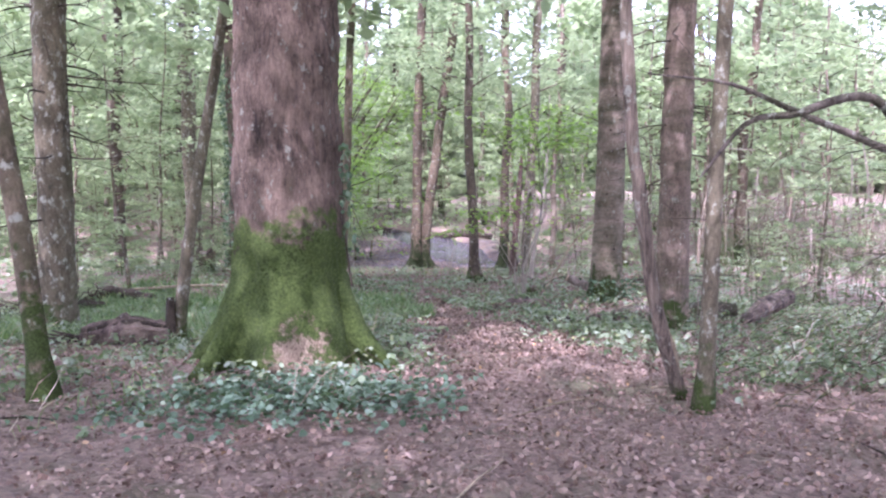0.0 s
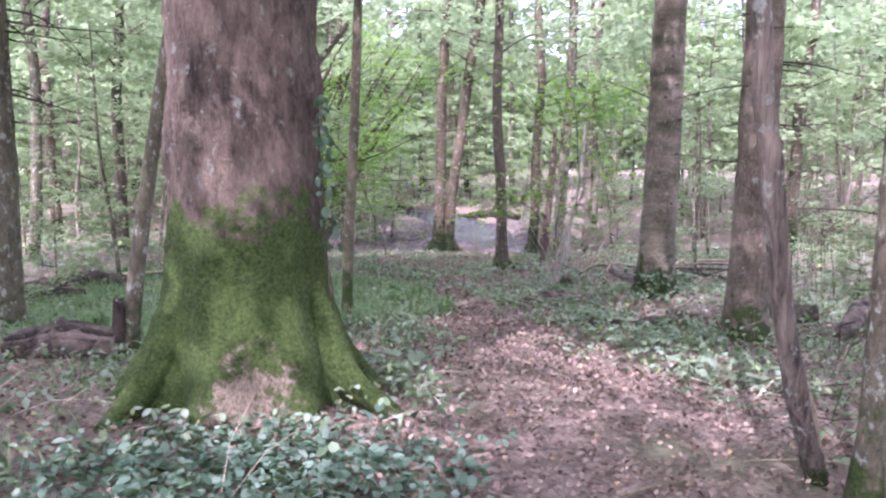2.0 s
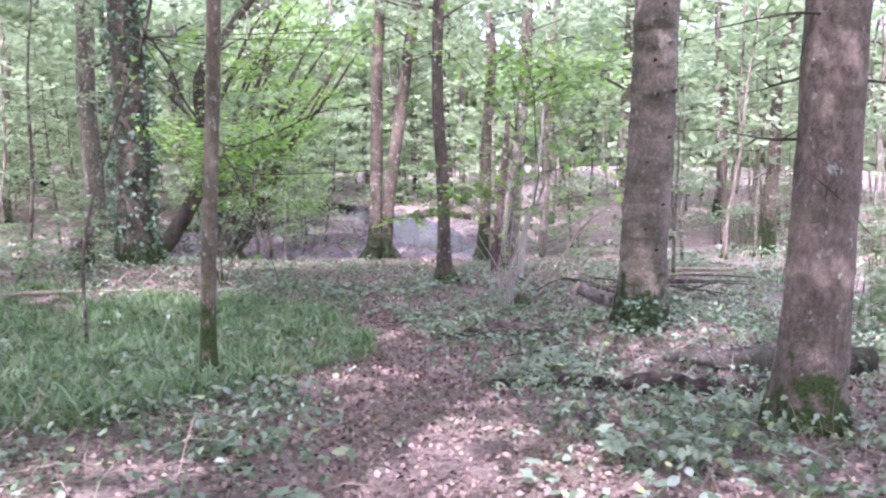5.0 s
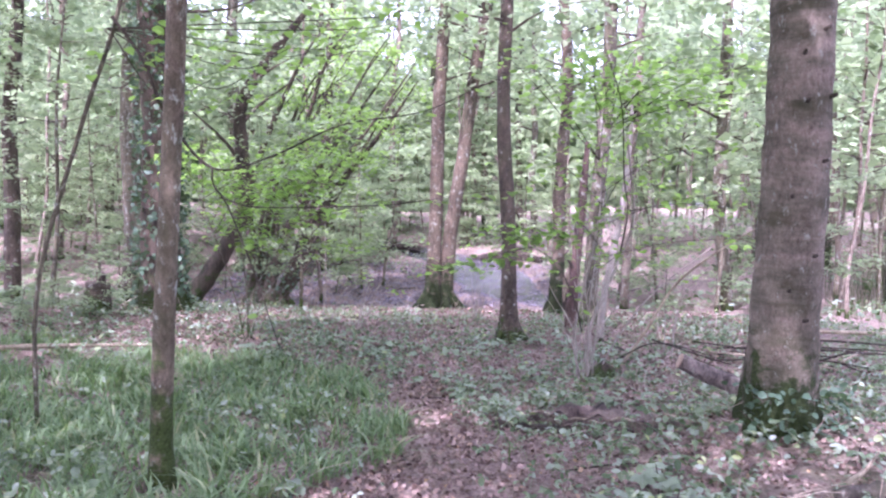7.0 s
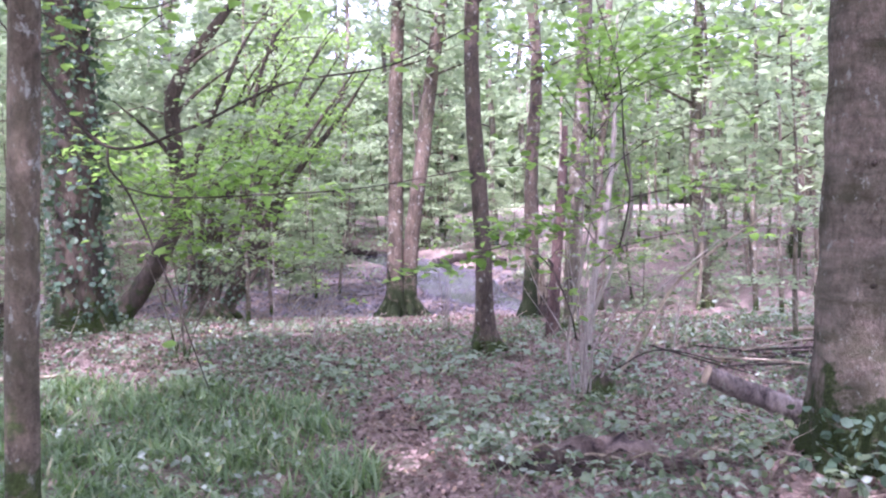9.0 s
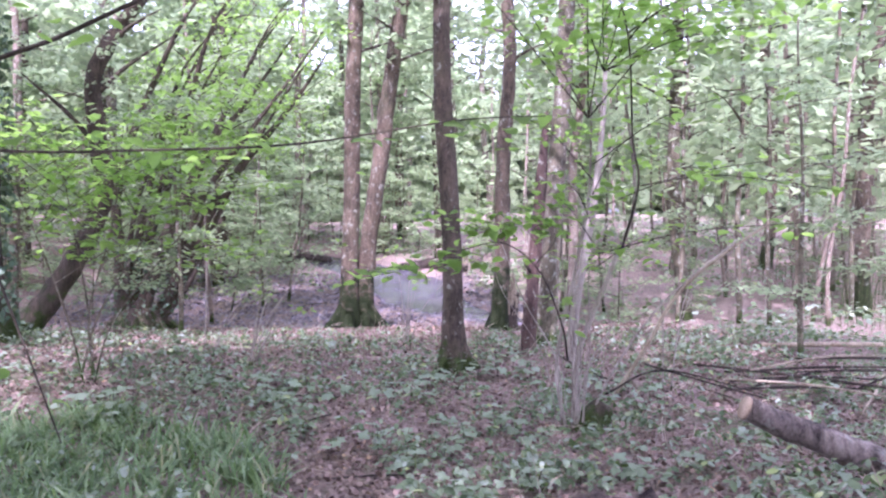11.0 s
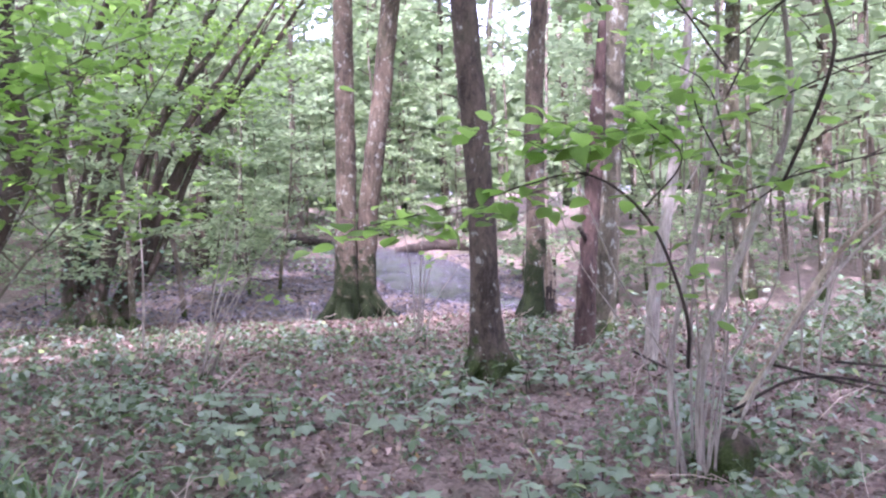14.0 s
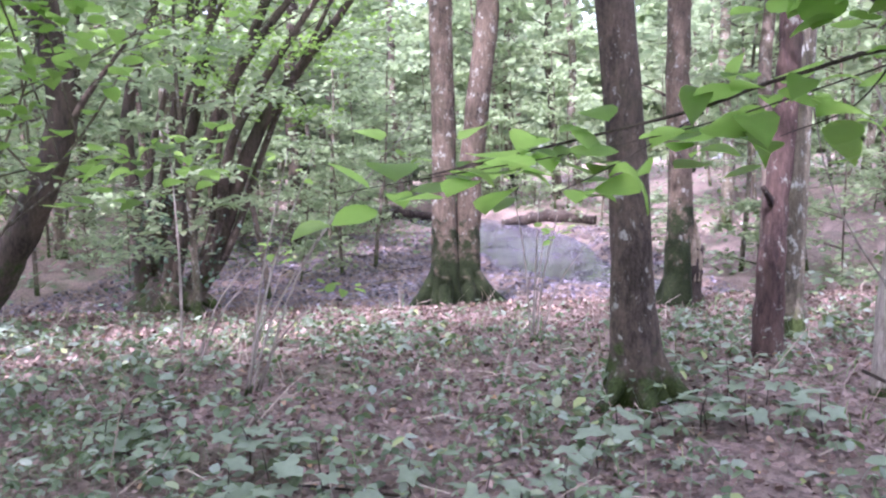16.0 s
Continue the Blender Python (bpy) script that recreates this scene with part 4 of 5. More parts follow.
for k, pts in enumerate(([(1.56, 18.9, 0.68), (0.9, 18.85, 0.5), (0.05, 18.9, 0.38)], [(1.58, 18.9, 0.7), (1.2, 18.8, 0.88), (0.9, 18.8, 0.92)], [(1.9, 18.9, 0.6), (1.7, 18.8, 0.85), (1.35, 18.75, 0.8)],
                        [(1.5, 18.9, 0.7), (1.35, 18.85, 0.55), (1.15, 18.8, 0.48)], [(2.1, 18.9, 0.75), (2.0, 18.8, 1.0), (1.7, 18.7, 1.02)], [(1.0, 18.9, 0.55), (0.75, 18.85, 0.42), (0.6, 18.8, 0.36)],
                        [(1.56, 18.9, 0.68), (1.5, 18.75, 0.88), (1.2, 18.65, 0.98)], [(1.9, 18.9, 0.7), (1.85, 18.75, 0.9), (1.55, 18.65, 0.88)])):
    leafy(hazel, rel(pts, hz), [0.003, 0.0015], 0.125, (34, 20, 22, 12, 20, 12, 24, 22)[k], 370 + k, spread=0.12)
for k in range(8):
    tip = np.array([2.9 + 1.5 * math.sin(k * 1.9), 18.6 + 0.5 * math.cos(k * 2.3), 0.7 + 0.2 * k])
    leafy(hazel, rel([(2.5, 19.2, 0.4 + 0.15 * k), (2.5 + 0.5 * (tip[0] - 2.5), 19.0, 0.6 + 0.19 * k), tip], hz), [0.007, 0.003], 0.125, 34, 380 + k, spread=0.24)
for k, (px, py, pz) in enumerate(((2.2, 18.5, 3.1), (1.6, 18.6, 2.9), (3.0, 18.9, 2.6), (2.4, 18.6, 2.7), (1.2, 19, 3.2))):
    leafy(hazel, rel([(2.45, 19.2, 1.9), (px, py, pz), (px + 0.5 * (px - 2.4), py - 0.2, pz + 0.1)], hz), [0.008, 0.003], 0.11, 55, 340 + k, spread=0.3)

for k, (px, py, pz) in enumerate(((2.3, 18.6, 3.1), (2.8, 18.4, 3.3), (3.3, 18.7, 2.9), (3.8, 18.5, 3.2), (4.4, 18.8, 2.8), (3.5, 18.3, 2.6), (1.6, 18.7, 3.3), (4.9, 18.6, 3.1))):
    leafy(hazel, rel([(2.5, 18.9, 2.3), ((2.5 + px) / 2, py, pz - 0.12), (px + 0.3, py - 0.1, pz)], hz), [0.007, 0.005, 0.002], 0.13, 66, 350 + k, spread=0.36)

# the young tree whose long bare branch hangs over the trail
br = (-3.5, 15.8, gz(-3.5, 15.8))
bough = thing("young_tree", br, "young tree with a long thin branch hanging over the trail", "tree")
part("trunk", [tube(curve_through(rel([(-3.5, 15.8, br[2] - 0.1), (-3.45, 15.75, 0.4), (-2.95, 15.6, 1.9), (-2.5, 15.5, 3.2), (-2.3, 15.6, 5.5), (-2.2, 15.8, 8.0)], br), 0.2), [0.022, 0.021, 0.02, 0.018, 0.01], 8, 0.03)], BARK_GREY, bough)
# upper trunk and crown out of view, added to shade the ground beyond
bough_line = np.array(rel([(-3.5, 15.8, br[2]), (-2.5, 15.5, 3.2), (-2.3, 15.6, 5.5), (-2.2, 15.8, 8.0)], br))
crown_parts(bough, bough_line, 6.0, 9.5, 5.4, 17, 340, np.random.default_rng(405), 0.2, clear=GAPS)
leafy(bough, rel([(-2.62, 15.5, 2.85), (-2.35, 15.5, 2.48), (-2.15, 15.5, 2.01), (-1.73, 15.5, 1.53), (-1.21, 15.5, 1.64), (-0.58, 15.5, 1.93), (0.14, 15.5, 2.06), (0.67, 15.5, 2.31)], br), [0.016, 0.013, 0.009, 0.004], 0.1, 26, 401, spread=0.16)
leafy(bough, rel([(-1.73, 15.5, 1.53), (-1.72, 15.5, 1.38), (-1.6, 15.5, 1.21), (-1.39, 15.5, 0.7), (-1.28, 15.5, 0.39), (-1.11, 15.5, -0.11)], br), [0.009, 0.007, 0.003], 0.09, 8, 402, spread=0.06)
leafy(bough, rel([(-1.67, 15.5, 1.27), (-1.34, 15.5, 1.19), (-0.74, 15.5, 1.2), (-0.06, 15.5, 1.24), (0.67, 15.5, 1.36), (1.09, 15.5, 1.39)], br), [0.008, 0.006, 0.003], 0.1, 30, 403, spread=0.14)
for k in range(7):
    q = np.array([-2.2 + 0.35 * k, 15.5 + 0.2 * math.sin(k * 2), 2.15 + 0.12 * k])
    leafy(bough, rel([(-2.66, 15.52, 2.75), q, q + (0.5, -0.1, 0.15)], br), [0.007, 0.003], 0.1, 40, 410 + k, spread=0.3)

# hazel on the far side of the trail, large leaves in layers
hl = (-3.0, 21.3, gz(-3.0, 21.3))
bush = thing("hazel_bush", hl, "leafy hazel bush with broad bright green leaves", "bush")
g = np.random.default_rng(55)
mains = []
for k in range(5):
    c = curve_through([g.normal(0, 0.1, 3) * (1, 1, 0) - (0, 0, 0.08), (0.16 * k - 0.25 + g.normal(0, 0.08), g.normal(-0.1, 0.12), 0.8), (0.42 * k - 0.5, -0.3 + 0.1 * k, 1.9), (0.7 * k - 0.9, -0.5 + 0.15 * k, 3.0)], 0.15)
    part("stem", [tube(c, [(0.012, 0.018, 0.009, 0.014, 0.01)[k], 0.009, 0.004], 8, 0.05, seed=k)], BARK_GREY, bush)
    mains.append(c)
for k in range(36):
    tip = np.array(rel([(-2.6 + g.uniform(-1.5, 2.3), 20.6 + g.uniform(-0.7, 0.6), g.uniform(0.5, 2.2) if k < 22 else g.uniform(1.6, 3.2))], hl)[0])
    c = mains[k % 5]
    q = c[np.argmin(np.linalg.norm(c - (tip * (0.4, 0.5, 0.75)), axis=1))]
    leafy(bush, [q, (q + tip) / 2 + (0, 0, 0.08), tip], [0.007, 0.005, 0.002], 0.12, 44, 560 + k, BARK_GREY, spread=0.25, bare=0.3)

# a stouter pale sapling behind the hazel
sp = thing("sapling", (3.08, 21.9, gz(3.08, 21.9)), "stout pale sapling with smooth bare bark", "sapling")
sp_line = curve_through([(-0.02, 0, -0.15), (0, 0, 0), (0.08, 0.02, 0.9), (0.3, 0.05, 2.1), (0.45, 0.1, 3.4), (0.5, 0.1, 5.2)], 0.15)
part("trunk", [tube(sp_line, [0.075, 0.062, 0.055, 0.042, 0.028, 0.01], 12, 0.06, seed=6)], BARK_PALE, sp)
for h, e in ((10, (0.5, -0.1, 0.9)), (14, (-0.45, 0, 0.8)), (19, (0.5, 0.1, 0.7)), (24, (-0.4, -0.1, 0.7))):
    q = sp_line[h]
    part("branch", [tube(curve_through([q, q + np.array(e) * 0.5 + (0, 0, 0.05), q + np.array(e)], 0.15), [0.014, 0.009, 0.004], 6)], BARK_PALE, sp)
spots = np.concatenate([spray(sp_line[h] + (d, 0, 0.4), (0.5, 0.5, 0.15), 40, np.random.default_rng(h)) for h, d in ((17, 0.5), (20, -0.4), (24, 0.5), (28, -0.3), (31, 0.2))])
part("leaves", [leaves(spots, np.full(len(spots), 0.09), np.random.default_rng(65), 0.35, HAZEL, HAZEL_QUADS)], LEAF_NEAR, sp)

# thin bare saplings
for x, y, seed, n in ((-1.22, 22.2, 61, 6), (0.95, 23.6, 62, 5), (-1.9, 22.8, 63, 4), (3.9, 20.6, 64, 3)):
    g = np.random.default_rng(seed)
    clump = thing("sapling_clump", (x, y, gz(x, y)), "clump of thin pale bare saplings", "sapling")
    for k in range(n):
        a, tall, out = g.uniform(0, 6.28), g.uniform(0.8, 2.0), g.uniform(0.1, 0.5)
        dx, dy = math.cos(a) * out + (0.5 if seed == 61 else 0.15), math.sin(a) * out * 0.5
        part("stem", [tube(curve_through([(0.05 * math.cos(a), 0.05 * math.sin(a), -0.05), (dx * 0.5, dy * 0.5, tall * 0.5), (dx * 1.4, dy, tall)], 0.15), [0.011, 0.008, 0.003], 6)], BARK_PALE, clump)
        if k % 2 == 0:
            part("leaves", [leaves(spray((dx * 1.3, dy, tall * 0.9), (0.25, 0.25, 0.1), 7, g), g.uniform(0.06, 0.11, 7), g, 0.3, WIDE)], LEAF_NEAR, clump)

# ---- seedlings with lobed leaves ----
def lobed_leaf():
    v = [(0.45, 0, 0.03)]
    for k in range(10):
        a = math.pi + 0.3142 + k * 0.6283
        r = 0.5 if k % 2 else 0.3
        if k == 9:
            r = 0.1
        v.append((0.45 + r * math.cos(a), 1.1 * r * math.sin(a), -0.04 if k % 2 else 0.0))
    return np.array(v), np.array([(0, 1 + 2 * k, 2 + 2 * k, 1 + (2 * k + 2) % 10) for k in range(5)])


LOBED, LOBED_QUADS = lobed_leaf()
seedlings = []
for k in range(5):
    g = np.random.default_rng(900 + k)
    plant = thing("sycamore_seedling", (0, -500 - k, 0), "small sycamore seedling with grey-green lobed leaves", "seedling", "seedlings beside the trail")
    tall = 0.09 + 0.03 * k
    part("stem", [tube(curve_through([(0, 0, -0.03), (0.01, 0.01, tall * 0.5), (0.02, -0.01, tall)], 0.05), [0.004, 0.003, 0.002], 5)], BARK_TWIG, plant)
    for m in range(5 + k % 3):
        a, h = m * 2.3 + g.uniform(-0.3, 0.3), tall * (0.55 + 0.08 * m)
        part("leaf", [leaves([(0.02 + 0.03 * math.cos(a), 0.03 * math.sin(a), h)], [g.uniform(0.08, 0.14)], g, 0.25, LOBED, LOBED_QUADS, yaw=np.array([a]), droop=0.3)], LEAF_BRAMBLE, plant)
    seedlings.append(plant)
g = np.random.default_rng(910)
beds = [(1.0, 17.4), (0.6, 18.4), (1.5, 19.2), (0.9, 20.6), (2.6, 17.6), (1.9, 21.2), (-0.6, 20.4), (-1.4, 21.2), (2.0, 13.9), (1.5, 10.4), (1.9, 8.8), (-0.6, 9.4), (3.2, 20.4), (-2.2, 19.8)]
spots = []
for bx, by in beds:
    spots += [(bx + g.normal(0, 0.3), by + g.normal(0, 0.27)) for _ in range(9 if by > 16 else 6)]
settle(seedlings, [q for q in spots if abs(q[0] - 0.25) > 0.35 or q[1] > 18], g, 0.8, 1.55)

# ---- fallen wood ----
def log(name, points, radii, mat, label, seed, rough=0.1, sides=24, category="log"):
    p = np.array(points, float)
    p[:, 2] += [gz(a, b) for a, b in p[:, :2]]
    o = p.mean(0)
    t = thing(name, tuple(o), label, category)
    part("trunk_piece", [tube(curve_through(p - o, 0.06 if sides > 10 else 0.12), radii, sides, rough, seed=seed)], mat, t)
    return t, p - o


lo, lp = log("fallen_log", [(-3.35, 9.9, 0.16), (-3.75, 9.9, 0.14), (-4.3, 9.85, 0.1)], [0.12, 0.17, 0.15], LOG_PEELED, "short rotten brown log among green plants", 3, 0.26)
for k in range(5):
    a = -2.6 + 0.5 * k
    off = np.array([0, math.cos(a) * 0.13, -math.sin(a) * 0.13])
    part("bark_ridge", [tube(curve_through([lp[0] + off * 0.8, lp[1] + off * 1.15 + (0, 0, 0.02 * math.sin(k * 3)), lp[2] + off * 0.9], 0.08), [0.02, 0.045, 0.02], 7, 0.2, seed=30 + k)], (LOG_PEELED, DEAD)[k % 2], lo)
part("broken_stub", [tube(curve_through([lp[0] + (0.02, 0, 0.02), lp[0] + (0.02, 0.02, 0.42)], 0.08), [0.06, 0.045], 10, 0.1)], DEAD, lo, "upright broken stub")
for k in range(5):
    part("broken_root", [tube(curve_through([lp[2], lp[2] + (-0.3 - 0.06 * k, -0.1 + 0.05 * k, 0.12 - 0.05 * k)], 0.08), [0.035, 0.008], 6, 0.1)], DEAD, lo)
log("fallen_log", [(1.05, 13.35, 0.0), (1.45, 13.15, 0.05), (2.0, 12.95, 0.02), (2.7, 12.65, 0.05), (3.7, 12.35, 0.06)], [0.04, 0.09, 0.07, 0.11, 0.12], DEAD, "dark rotten log half sunk in brambles", 5, 0.34)
log("fallen_log", [(3.02, 13.77, 0.1), (3.2, 13.73, 0.13), (3.8, 13.6, 0.15), (5.0, 13.3, 0.16)], [0.03, 0.1, 0.14, 0.15, 0.16], LOG_MOSSY, "dark mossy log lying beside the conifer", 6, 0.16)
log("fallen_log", [(1.1, 16.85, 0.0), (1.45, 16.75, 0.06), (1.75, 16.5, 0.1), (2.2, 16.15, 0.05), (2.7, 15.6, 0.0)], [0.03, 0.09, 0.13, 0.1, 0.04], LOG_PEELED, "crumbling dark log beside the trail", 7, 0.34)
log("fallen_log", [(0.85, 16.55, 0.0), (1.2, 16.35, 0.04), (1.7, 16.05, 0.03)], [0.03, 0.07, 0.04], DEAD, "short rotten piece of wood beside the trail", 17, 0.3)
for k in range(7):
    log("wood_splinter", [(1.3 + 0.17 * k, 16.75 - 0.16 * k, 0.12), (1.4 + 0.17 * k, 16.68 - 0.17 * k, 0.17 + 0.03 * math.sin(k * 2.3)), (1.62 + 0.17 * k, 16.5 - 0.17 * k, 0.1)], [0.008, 0.014, 0.004], (DEAD_PALE, LOG_PEELED)[k % 2], "loose splinter lying on a rotten log", 20 + k, 0.1, 7, "stick")
cl, cp = log("fallen_log", [(3.02, 17.15, 0.56), (3.55, 17.1, 0.34), (4.3, 17.0, 0.04)], [0.09, 0.105, 0.115], LOG_BARE, "sawn weathered log propped behind the conifer", 8, 0.09)
way = (cp[0] - cp[1]) / np.linalg.norm(cp[0] - cp[1])
part("sawn_end", [tube(np.array([cp[0], cp[0] + way * 0.012]), [0.088, 0.086], 16, 0.03)], CUT, cl, "pale sawn end")
log("fallen_log", [(4.0, 11.0, 0.14), (4.2, 11.2, 0.2), (4.9, 12.0, 0.3), (5.6, 12.8, 0.42)], [0.05, 0.12, 0.14, 0.13], LOG_PEELED, "dark fallen log with a mossy top", 9, 0.12)
log("white_stick", [(2.95, 13.75, 0.03), (3.2, 13.9, 0.16), (3.38, 14.05, 0.2), (3.62, 14.3, 0.26)], [0.016, 0.02, 0.016, 0.01], DEAD_PALE, "bleached pale stick lying on a log", 10, 0.06, 8, "stick")
log("fallen_pole", [(6.3, 22.7, 0.1), (7.5, 22.5, 0.14), (9.0, 22.3, 0.1)], [0.035, 0.04, 0.03], DEAD_PALE, "pale bare pole lying across the low plants", 12, 0.05, 10, "branch")
log("leaning_pole", [(3.1, 20.4, -0.1), (3.5, 20.3, 0.55), (3.85, 20.2, 1.2), (4.35, 20.0, 1.75), (5.1, 19.8, 2.3)], [0.026, 0.024, 0.02, 0.016, 0.006], DEAD_PALE, "slanting pale dead stem rooted beside the hazel", 13, 0.05, 10, "dead stem")
g = np.random.default_rng(66)
pile = [(5.6, 20.4), (6.2, 20.0), (5.9, 20.9), (6.7, 20.6), (5.3, 19.8)]
for k in range(14):
    x, y = pile[k % 5]
    a = g.normal(0, 0.8)
    L = g.uniform(0.4, 1.4)
    z = 0.06 + 0.05 * (k // 3)
    x, y = x + g.normal(0, 0.15), y + g.normal(0, 0.15)
    log("dead_branch", [(x - L * math.cos(a), y - L * math.sin(a), z), (x + 0.05, y, z + 0.05), (x + L * math.cos(a), y + L * math.sin(a), z)], [0.012, 0.018, 0.008], DEAD if k % 3 else DEAD_PALE, "dead branch in a brushwood pile", 70 + k, 0.06, 8, "branch")
for k in range(60):
    y = g.uniform(2.5, 26)
    x = g.uniform(-4.5, 5.5)
    a, L = g.uniform(0, 6.28), g.uniform(0.12, 0.5)
    log("fallen_twig", [(x - L * math.cos(a), y - L * math.sin(a), 0.02), (x, y + 0.03, 0.035), (x + L * math.cos(a), y + L * math.sin(a), 0.025)], [0.007, 0.008, 0.003], (BARK_TWIG, DEAD_PALE, DEAD)[k % 3], "thin dead twig lying on the leaves", 100 + k, 0.04, 6, "twig")
for pts in ([(3.0, 20.2, 0.1), (3.6, 20.0, 0.35), (4.6, 19.5, 0.2)], [(3.7, 20.8, 0.3), (4.3, 20.0, 0.2), (5.2, 19.3, 0.06)], [(2.8, 21.6, 0.25), (3.1, 21.2, 0.12), (3.5, 20.7, 0.03)]):
    log("dead_branch", pts, [0.012, 0.011, 0.004], DEAD, "long dead branch lying across the plants", 180, 0.05, 8, "branch")

log("fallen_log", [(1.6, 43.4, 0.1), (3.0, 42.6, 0.16), (4.6, 42.0, 0.1)], [0.16, 0.2, 0.15], DEAD, "dark log lying along the stream bank", 190, 0.15)
log("fallen_log", [(-3.6, 44.6, 0.1), (-2.4, 45.6, 0.2), (-1.0, 46.0, 0.25)], [0.13, 0.17, 0.12], DEAD, "dark log lying along the stream bank", 191, 0.15)
for k in range(16):
    x, y = g.uniform(-6, 3.5), g.uniform(28.6, 38)
    a, L = g.uniform(0, 6.28), g.uniform(0.3, 0.9)
    log("fallen_twig", [(x - L * math.cos(a), y - L * math.sin(a), 0.04), (x, y, 0.08), (x + L * math.cos(a), y + L * math.sin(a), 0.05)], [0.012, 0.014, 0.005], (DEAD, DEAD_PALE)[k % 2], "dead stick lying in the muddy stream bed", 200 + k, 0.05, 6, "twig")

log("fallen_branch", [(-6.6, 18.2, 0.16), (-5.4, 18.9, 0.2), (-3.9, 19.9, 0.1)], [0.03, 0.035, 0.02], DEAD_PALE, "long bleached branch lying behind the grass", 192, 0.05, 8, "branch")
log("fallen_log", [(-8.6, 16.6, 0.12), (-7.6, 16.2, 0.16), (-6.5, 16.3, 0.1)], [0.14, 0.18, 0.12], DEAD, "dark rotting log under leafy shrubs", 193, 0.15)
log("fallen_log", [(-8.2, 17.6, 0.1), (-7.0, 17.9, 0.14), (-5.9, 17.5, 0.08)], [0.1, 0.13, 0.1], DEAD, "dark rotting log under leafy shrubs", 194, 0.15)
stump = thing("tree_stump", (-6.0, 22.3, gz(-6.0, 22.3)), "low dark mossy stump beside the ivied tree", "stump")
part("stump_body", [tube(trunk_line(0.55, (0.1, 0), 0.02, 5, 0.06), [0.34, 0.27, 0.24, 0.2], 16, 0.12, seed=15)], BARK_DARK, stump)
part("broken_edge", [tube(curve_through([(0.1, -0.05, 0.4), (0.16, -0.06, 0.72)], 0.06), [0.1, 0.03], 9, 0.14, seed=16)], DEAD, stump)

# dead mossy boughs and a tangle of twigs at the trail's edge
tg = (2.75, 6.2, gz(2.75, 6.2))
tangle = thing("dead_bough", tg, "tangle of dead mossy boughs and thin bare twigs", "dead branch")
part("bough", [tube(curve_through(rel([(3.0, 6.3, tg[2] - 0.05), (3.1, 6.2, 0.9), (2.53, 6.0, 1.97), (1.88, 6.0, 1.91), (1.58, 6.0, 1.85), (1.28, 6.0, 1.5)], tg), 0.1), [0.045, 0.045, 0.038, 0.028, 0.008], 10, 0.1)], LOG_MOSSY, tangle)
part("bough", [tube(curve_through(rel([(3.3, 6.1, 1.5), (2.55, 6.0, 1.69), (2.16, 6.0, 1.84), (1.8, 6.0, 1.98), (1.46, 6.0, 2.11), (0.92, 6.0, 2.17)], tg), 0.1), [0.03, 0.027, 0.018, 0.005], 10, 0.1)], LOG_MOSSY, tangle)
g = np.random.default_rng(77)
for k in range(46):
    x, y, z = g.uniform(1.7, 3.6), g.uniform(5.3, 7.4), g.uniform(0.1, 1.7)
    e = np.array([x, y, z]) + g.normal(0, 0.35, 3) * (1, 0.7, 0.8) + (-0.1, 0, -0.25)
    part("twig", [tube(curve_through(rel([(x, y, z), (np.array([x, y, z]) + e) / 2 + g.normal(0, 0.06, 3), e], tg), 0.15), [0.006, 0.004, 0.0015], 5)], BARK_PALE if k % 3 else BARK_TWIG, tangle)

pieces = []
for k in range(620):
    x, y = g.uniform(1.75, 4.8), g.uniform(5.4, 8.6)
    z = gz(x, y) + g.uniform(0.0, 1.0) ** 1.4 * 1.9
    a, L = g.normal(math.pi, 0.9), g.uniform(0.15, 0.5)
    e = np.array([x + L * math.cos(a), y + 0.6 * L * math.sin(a), z - g.uniform(0.0, 0.8) * L])
    pieces.append(tube(curve_through([(x, y, z), (x * 0.5 + e[0] * 0.5, y * 0.5 + e[1] * 0.5, z * 0.5 + e[2] * 0.5 + 0.04), e], 0.2), [0.004, 0.003, 0.001], 4))
brush = new("dead_twigs", quads_mesh("dead_twigs", *joined(pieces), BARK_GREY))
tagged(brush, "fine pale dead twigs hanging at the trail's edge", "dead twigs", kind="stuff")

# slender bare stems and twigs of the thicket on the slope beyond the conifers
pieces = []
g = np.random.default_rng(78)
for k in range(1900):
    x, y = g.uniform(4.6, 17), g.uniform(15, 36)
    if x < 0.33 * y + 1.2 or (x < 7 and 18.5 < y < 22.5):
        continue
    tall, a = g.uniform(0.4, 4.4) * g.uniform(0.5, 1.0), g.uniform(0, 6.28)
    out, r = tall * g.uniform(0.05, 0.4), g.uniform(0.003, 0.009)
    z = gz(x, y)
    c = curve_through([(x, y, z - 0.05), (x + 0.35 * out * math.cos(a), y + 0.35 * out * math.sin(a), z + tall * 0.55), (x + out * math.cos(a), y + out * math.sin(a), z + tall)], tall * 0.34)
    pieces.append(tube(c, [r, r * 0.7, r * 0.25], 3, cap=False))
    for m in range(2):
        q, b = c[g.integers(1, len(c))], g.uniform(0, 6.28)
        pieces.append(tube(np.array([q, q + np.array([math.cos(b), math.sin(b), g.uniform(0.1, 1.0)]) * tall * 0.25]), [r * 0.4, r * 0.15], 3))
thicket = new("thicket", quads_mesh("thicket", *joined(pieces), BARK_LICHEN))
tagged(thicket, "thicket of thin grey-brown bare stems and twigs", "thicket", kind="stuff")

